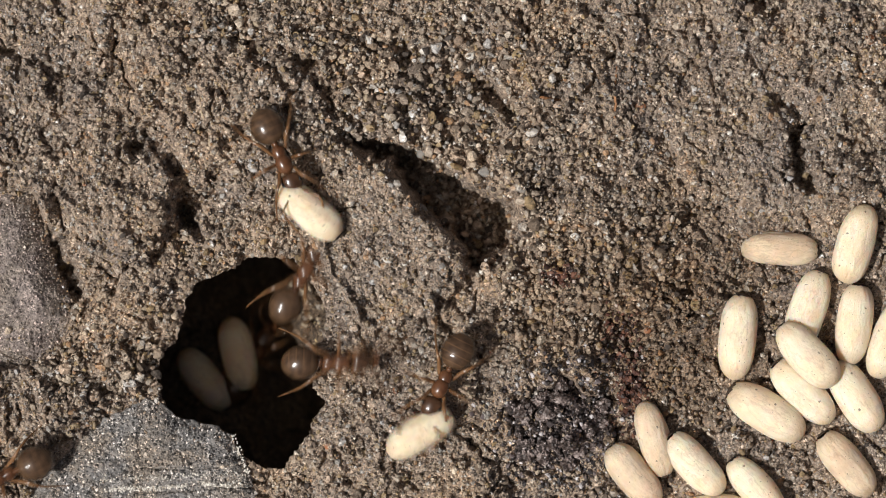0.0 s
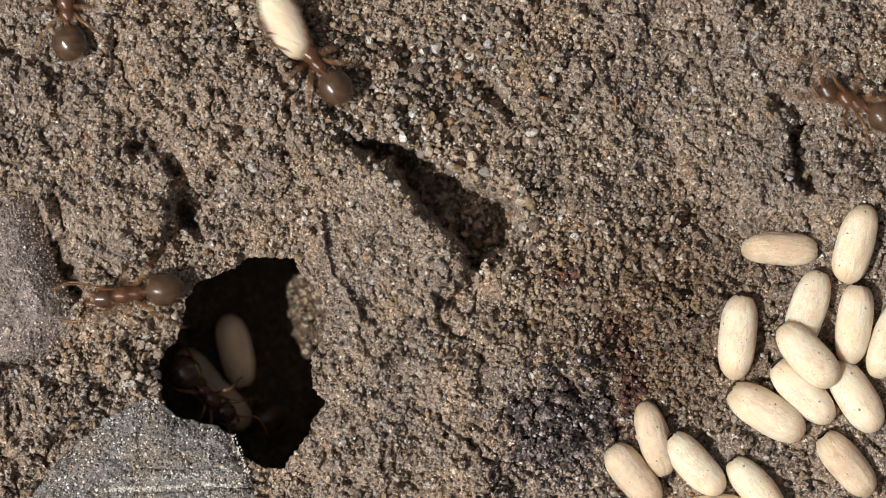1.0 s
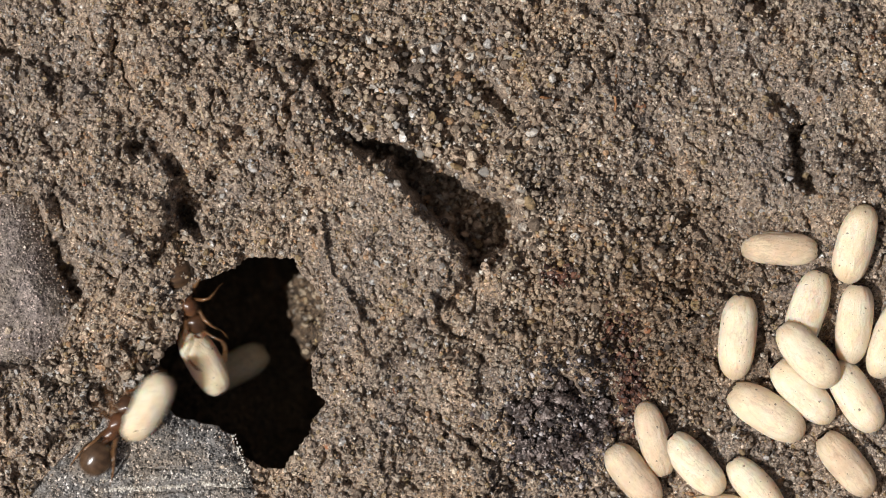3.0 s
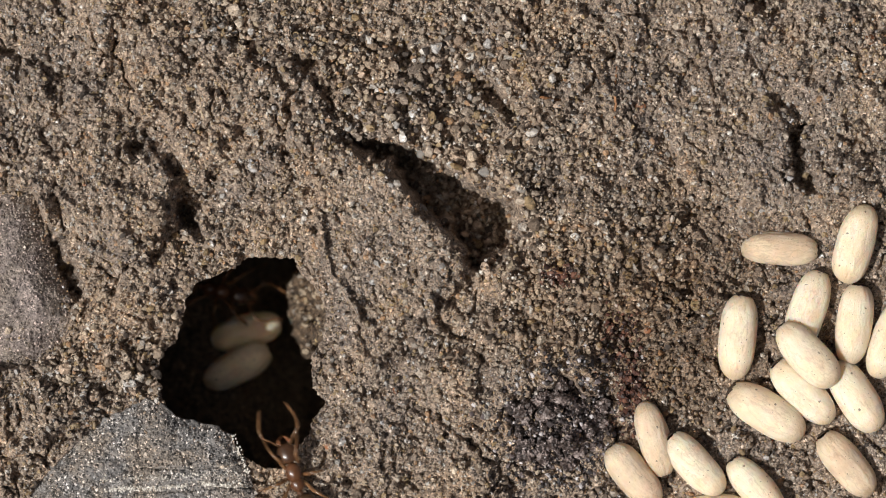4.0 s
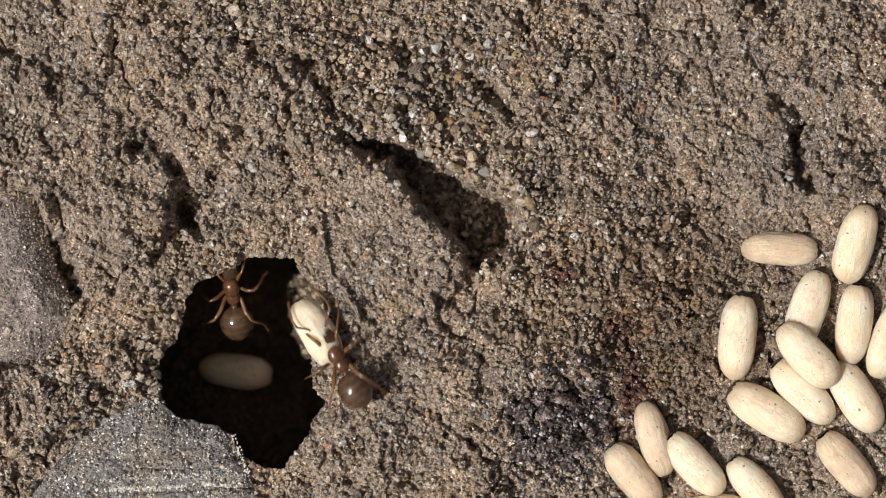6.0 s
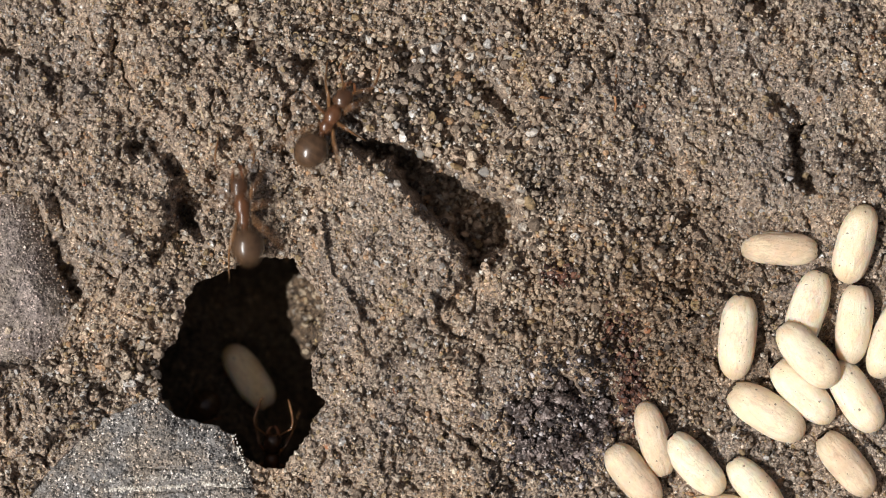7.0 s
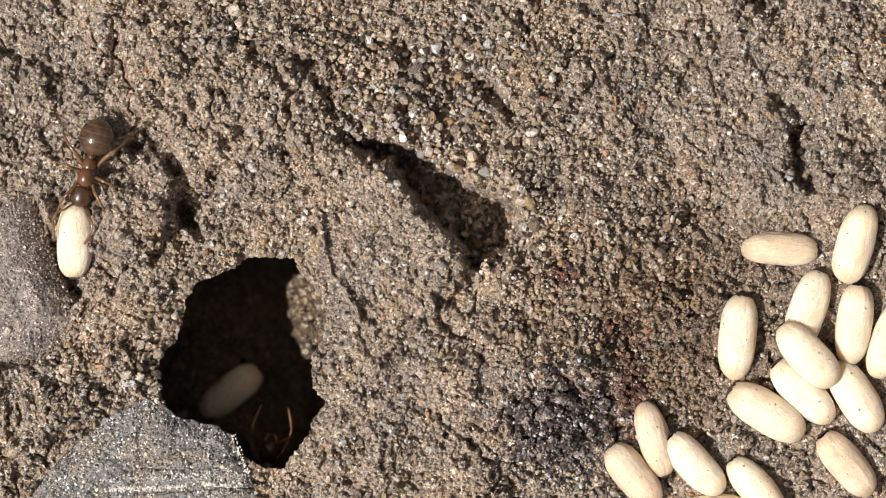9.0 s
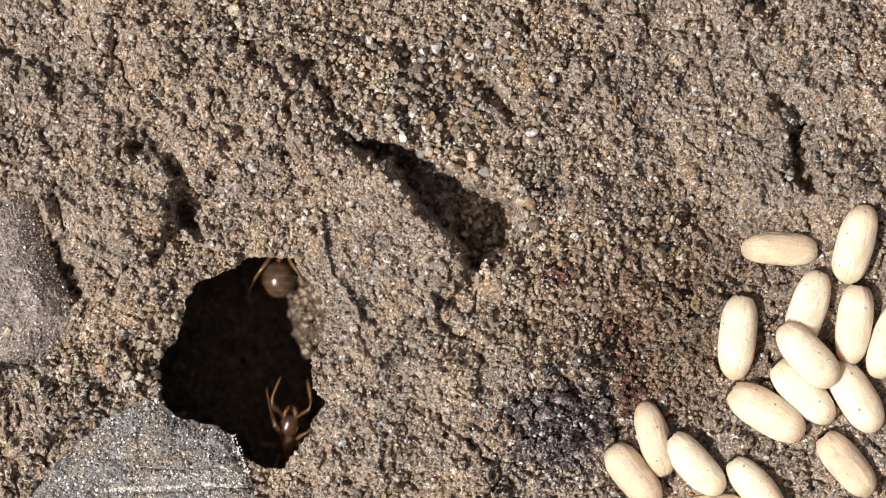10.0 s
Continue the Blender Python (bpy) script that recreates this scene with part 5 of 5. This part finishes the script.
    # fifth carrier
    walk(ants[8], trek([(0, -200, 900, 20), (2.4, -100, 920, 60), (2.5, -75, 920, 90), (2.6, 60, 945, 100), (2.7, 90, 890, 100), (3.0, 200, 760, 60, 60), (3.3, 330, 720, 0, 0, -25),
               (3.6, 455, 795, 60, -20), (3.8, 490, 820, 108, 14), (3.9, 512, 832, 112, 20), (4.0, 524, 850, 108), (4.1, 552, 872, 104), (4.2, 548, 960, 100),
               (4.4, 510, 1020, 98), (5.25, 490, 1020, 95), (5.4, 488, 900, 100), (5.5, 450, 796, 116, -45, -35), (5.6, 530, 795, 12), (5.7, 530, 738, 62),
               (6.0, 600, 640, 120), (6.3, 540, 560, 200, -20, -30), (6.6, 430, 660, 250, -190), (6.9, 330, 760, 230, -310), (10, 260, 760, 200, -325)], lift=44))
    stride(ants[8], [(2.4, 4.4), (5.2, 6.9)])
    # far walker
    walk(ants[9], trek([(0, 1760, 300, 160), (0.7, 1660, 240, 160), (0.9, 1570, 205, 158), (1.0, 1512, 182, 156), (1.1, 1490, 70, 112), (1.2, 1480, -100, 95),
               (1.6, 1480, -300, 90)]))
    stride(ants[9], [(0.5, 1.6)])
    # border walker
    walk(ants[10], trek([(0, -200, 40, 0), (2.2, -120, 60, 0), (2.5, -55, 80, 20), (2.7, 6, 150, -80), (2.9, -120, 170, 180), (3.4, -260, 170, 180)]))
    stride(ants[10], [(2.0, 3.4)])
    # last carrier
    walk(ants[11], trek([(0, -260, 180, 0), (8.6, -200, 200, 0), (8.8, -80, 200, 0), (8.9, 60, 235, -30), (8.97, 152, 297, -105, 80), (9.03, 160, 304, -105, 80), (9.1, 305, 405, -66),
               (9.2, 370, 465, -38, 22), (9.3, 385, 520, -55, -30, -20), (9.4, 410, 522, -20, -80, -10), (9.5, 424, 513, 16, -140, 0), (9.6, 440, 505, 30, -150, 0), (9.8, 474, 456, 75, -175),
               (10, 496, 438, 88, -180)], lift=44))
    stride(ants[11], [(8.6, 9.8)])
    walk(carried[0], held([(0, 548, 374, -40, 24), (0.1, 560, 344, -32, 24), (0.2, 522, 294, -80, 28), (0.3, 511, 289, -78, 28), (0.4, 526, 300, -66, 28), (0.5, 618, 224, -40, 34),
               (0.6, 626, 146, 28, 30), (0.7, 664, 152, 22, 30), (0.8, 604, 76, 66, 30), (0.9, 578, 58, 98, 30), (1.0, 504, 40, 116, 30), (1.1, 474, 20, 140, 30),
               (1.2, 534, 128, 176, 30), (1.3, 558, 310, 205, 28), (1.4, 496, 550, 250, 0), (1.5, 506, 508, 300, -135), (1.7, 520, 556, 300, -125), (1.9, 520, 562, 330, -130),
               (2.0, 498, 578, 372, -175), (2.1, 520, 605, 340, -180), (2.2, 440, 672, 300, -190), (2.3, 444, 676, 320, -290), (2.4, 412, 665, 370, -305), (2.6, 430, 642, 390, -305),
               (2.7, 415, 652, 388, -302), (3.8, 420, 650, 388, -300), (4.7, 420, 650, 388, -300), (4.95, 428, 674, 396, -300), (5.1, 428, 674, 396, -300), (5.4, 417, 657, 390, -300), (5.7, 412, 652, 383, -300), (6.2, 425, 660, 330, -285), (6.8, 440, 660, 303, -300),
               (7.0, 440, 667, 304, -300), (8.1, 438, 657, 303, -300), (8.3, 420, 668, 295, -300), (8.5, 426, 662, 297, -300), (8.6, 385, 667, 300, -302), (8.8, 390, 660, 320, -305),
               (9.0, 408, 694, 398, -308), (9.2, 366, 682, 420, -310), (9.4, 345, 697, 420, -315), (9.5, 250, 710, 420, -320), (10, 200, 720, 420, -320)]))
    walk(carried[1], held([(0, 421, 627, -77, -298), (1.3, 414, 621, -74, -298), (1.5, 411, 624, -52, -298), (2.1, 403, 627, -54, -298), (2.2, 405, 640, -54, -302), (2.3, 320, 640, -60, -315),
               (2.4, 220, 640, -60, -325), (10, 225, 640, -60, -325)]))
    walk(carried[2], held([(0, 362, 672, -50, -306), (0.9, 362, 672, -50, -306), (1.3, 340, 673, -50, -308), (1.5, 356, 655, -46, -308), (1.6, 336, 668, -40, -310), (1.7, 240, 680, -40, -325),
               (10, 230, 690, -40, -325)]))
    walk(carried[3], held([(0, 745, 768, 32, 24), (0.1, 706, 744, 38, 24), (0.2, 600, 850, 20, 28), (0.3, 560, 920, 60, 28), (0.4, 530, 860, 110, 28), (0.5, 474, 770, 116, 30),
               (0.6, 440, 720, 120, -60), (0.7, 430, 760, 100, -190), (1.0, 430, 880, 90, -320), (7.05, 430, 890, 90, -320), (7.2, 482, 730, 110, -302), (7.5, 426, 785, 110, -295),
               (7.6, 432, 790, 110, -300), (7.8, 430, 890, 90, -320), (10, 430, 900, 90, -320)]))
    walk(carried[4], held([(0, -240, 860, 20, 28), (0.4, -120, 840, 20, 28), (0.5, -60, 840, 30, 28), (0.6, 22, 836, 20, 28), (0.7, 98, 814, -25, 34), (0.8, 258, 762, 14, 60),
               (0.9, 346, 712, 22, 24), (1.0, 394, 712, -45, -298), (1.2, 420, 800, -20, -310), (1.5, 460, 890, 20, -320), (10, 470, 900, 20, -320)]))
    walk(carried[5], held([(0, -380, 370, 180, 24), (2.2, -280, 370, 180, 24), (2.4, -110, 370, 180, 28), (2.5, 0, 372, 190, 28), (2.6, 148, 528, 252, 30), (2.7, 210, 590, 268, 30),
               (3.0, 360, 640, 300, -60), (3.4, 380, 600, 350, -270), (3.8, 366, 578, 360, -320), (3.9, 390, 570, 370, -325), (4.0, 436, 588, 375, -335), (4.1, 380, 610, 395, -330),
               (4.2, 328, 696, 420, -305), (4.4, 230, 700, 420, -320), (10, 220, 700, 420, -320)]))
    walk(carried[6], held([(0, -200, 820, 90, 28), (2.4, -140, 850, 90, 28), (2.5, -90, 848, 92, 28), (2.6, 66, 872, 95, 28), (2.7, 78, 815, 98, 28), (3.0, 260, 720, 60, 60), (3.3, 400, 680, 10, -60),
               (3.6, 470, 640, 0, -290), (3.9, 600, 600, 0, -350), (4.4, 390, 440, -60, -305), (4.5, 398, 472, -58, -302),
               (4.6, 436, 515, -60, -298), (4.7, 448, 530, -60, -298), (4.8, 410, 420, -60, -310), (4.9, 230, 480, -30, -320), (5.2, 200, 700, 0, -320), (5.4, 330, 820, 20, -200), (5.5, 390, 810, 20, -130), (5.6, 616, 772, 10, 24), (5.7, 582, 684, 58, 28), (6.0, 560, 590, 120, 30),
               (6.3, 470, 590, 200, -100), (6.6, 390, 690, 240, -295), (6.8, 364, 712, 200, -305), (6.95, 250, 740, 200, -320), (10, 240, 745, 200, -320)]))
    walk(carried[7], held([(0, -300, 260, 0, 28), (8.6, -200, 260, 0, 28), (8.8, -60, 280, -30, 28), (8.9, 60, 340, -60, 28), (8.97, 130, 424, -92, 62), (9.03, 134, 426, -90, 62), (9.1, 362, 498, -48, 28),
               (9.2, 476, 545, -30, 30), (9.3, 442, 588, -48, -60), (9.4, 470, 520, 40, -130), (9.5, 480, 462, 75, -170), (9.6, 470, 450, 70, -180), (9.7, 440, 440, 50, -200),
               (9.9, 400, 430, 30, -230), (10, 390, 420, 30, -240)]))


motions()
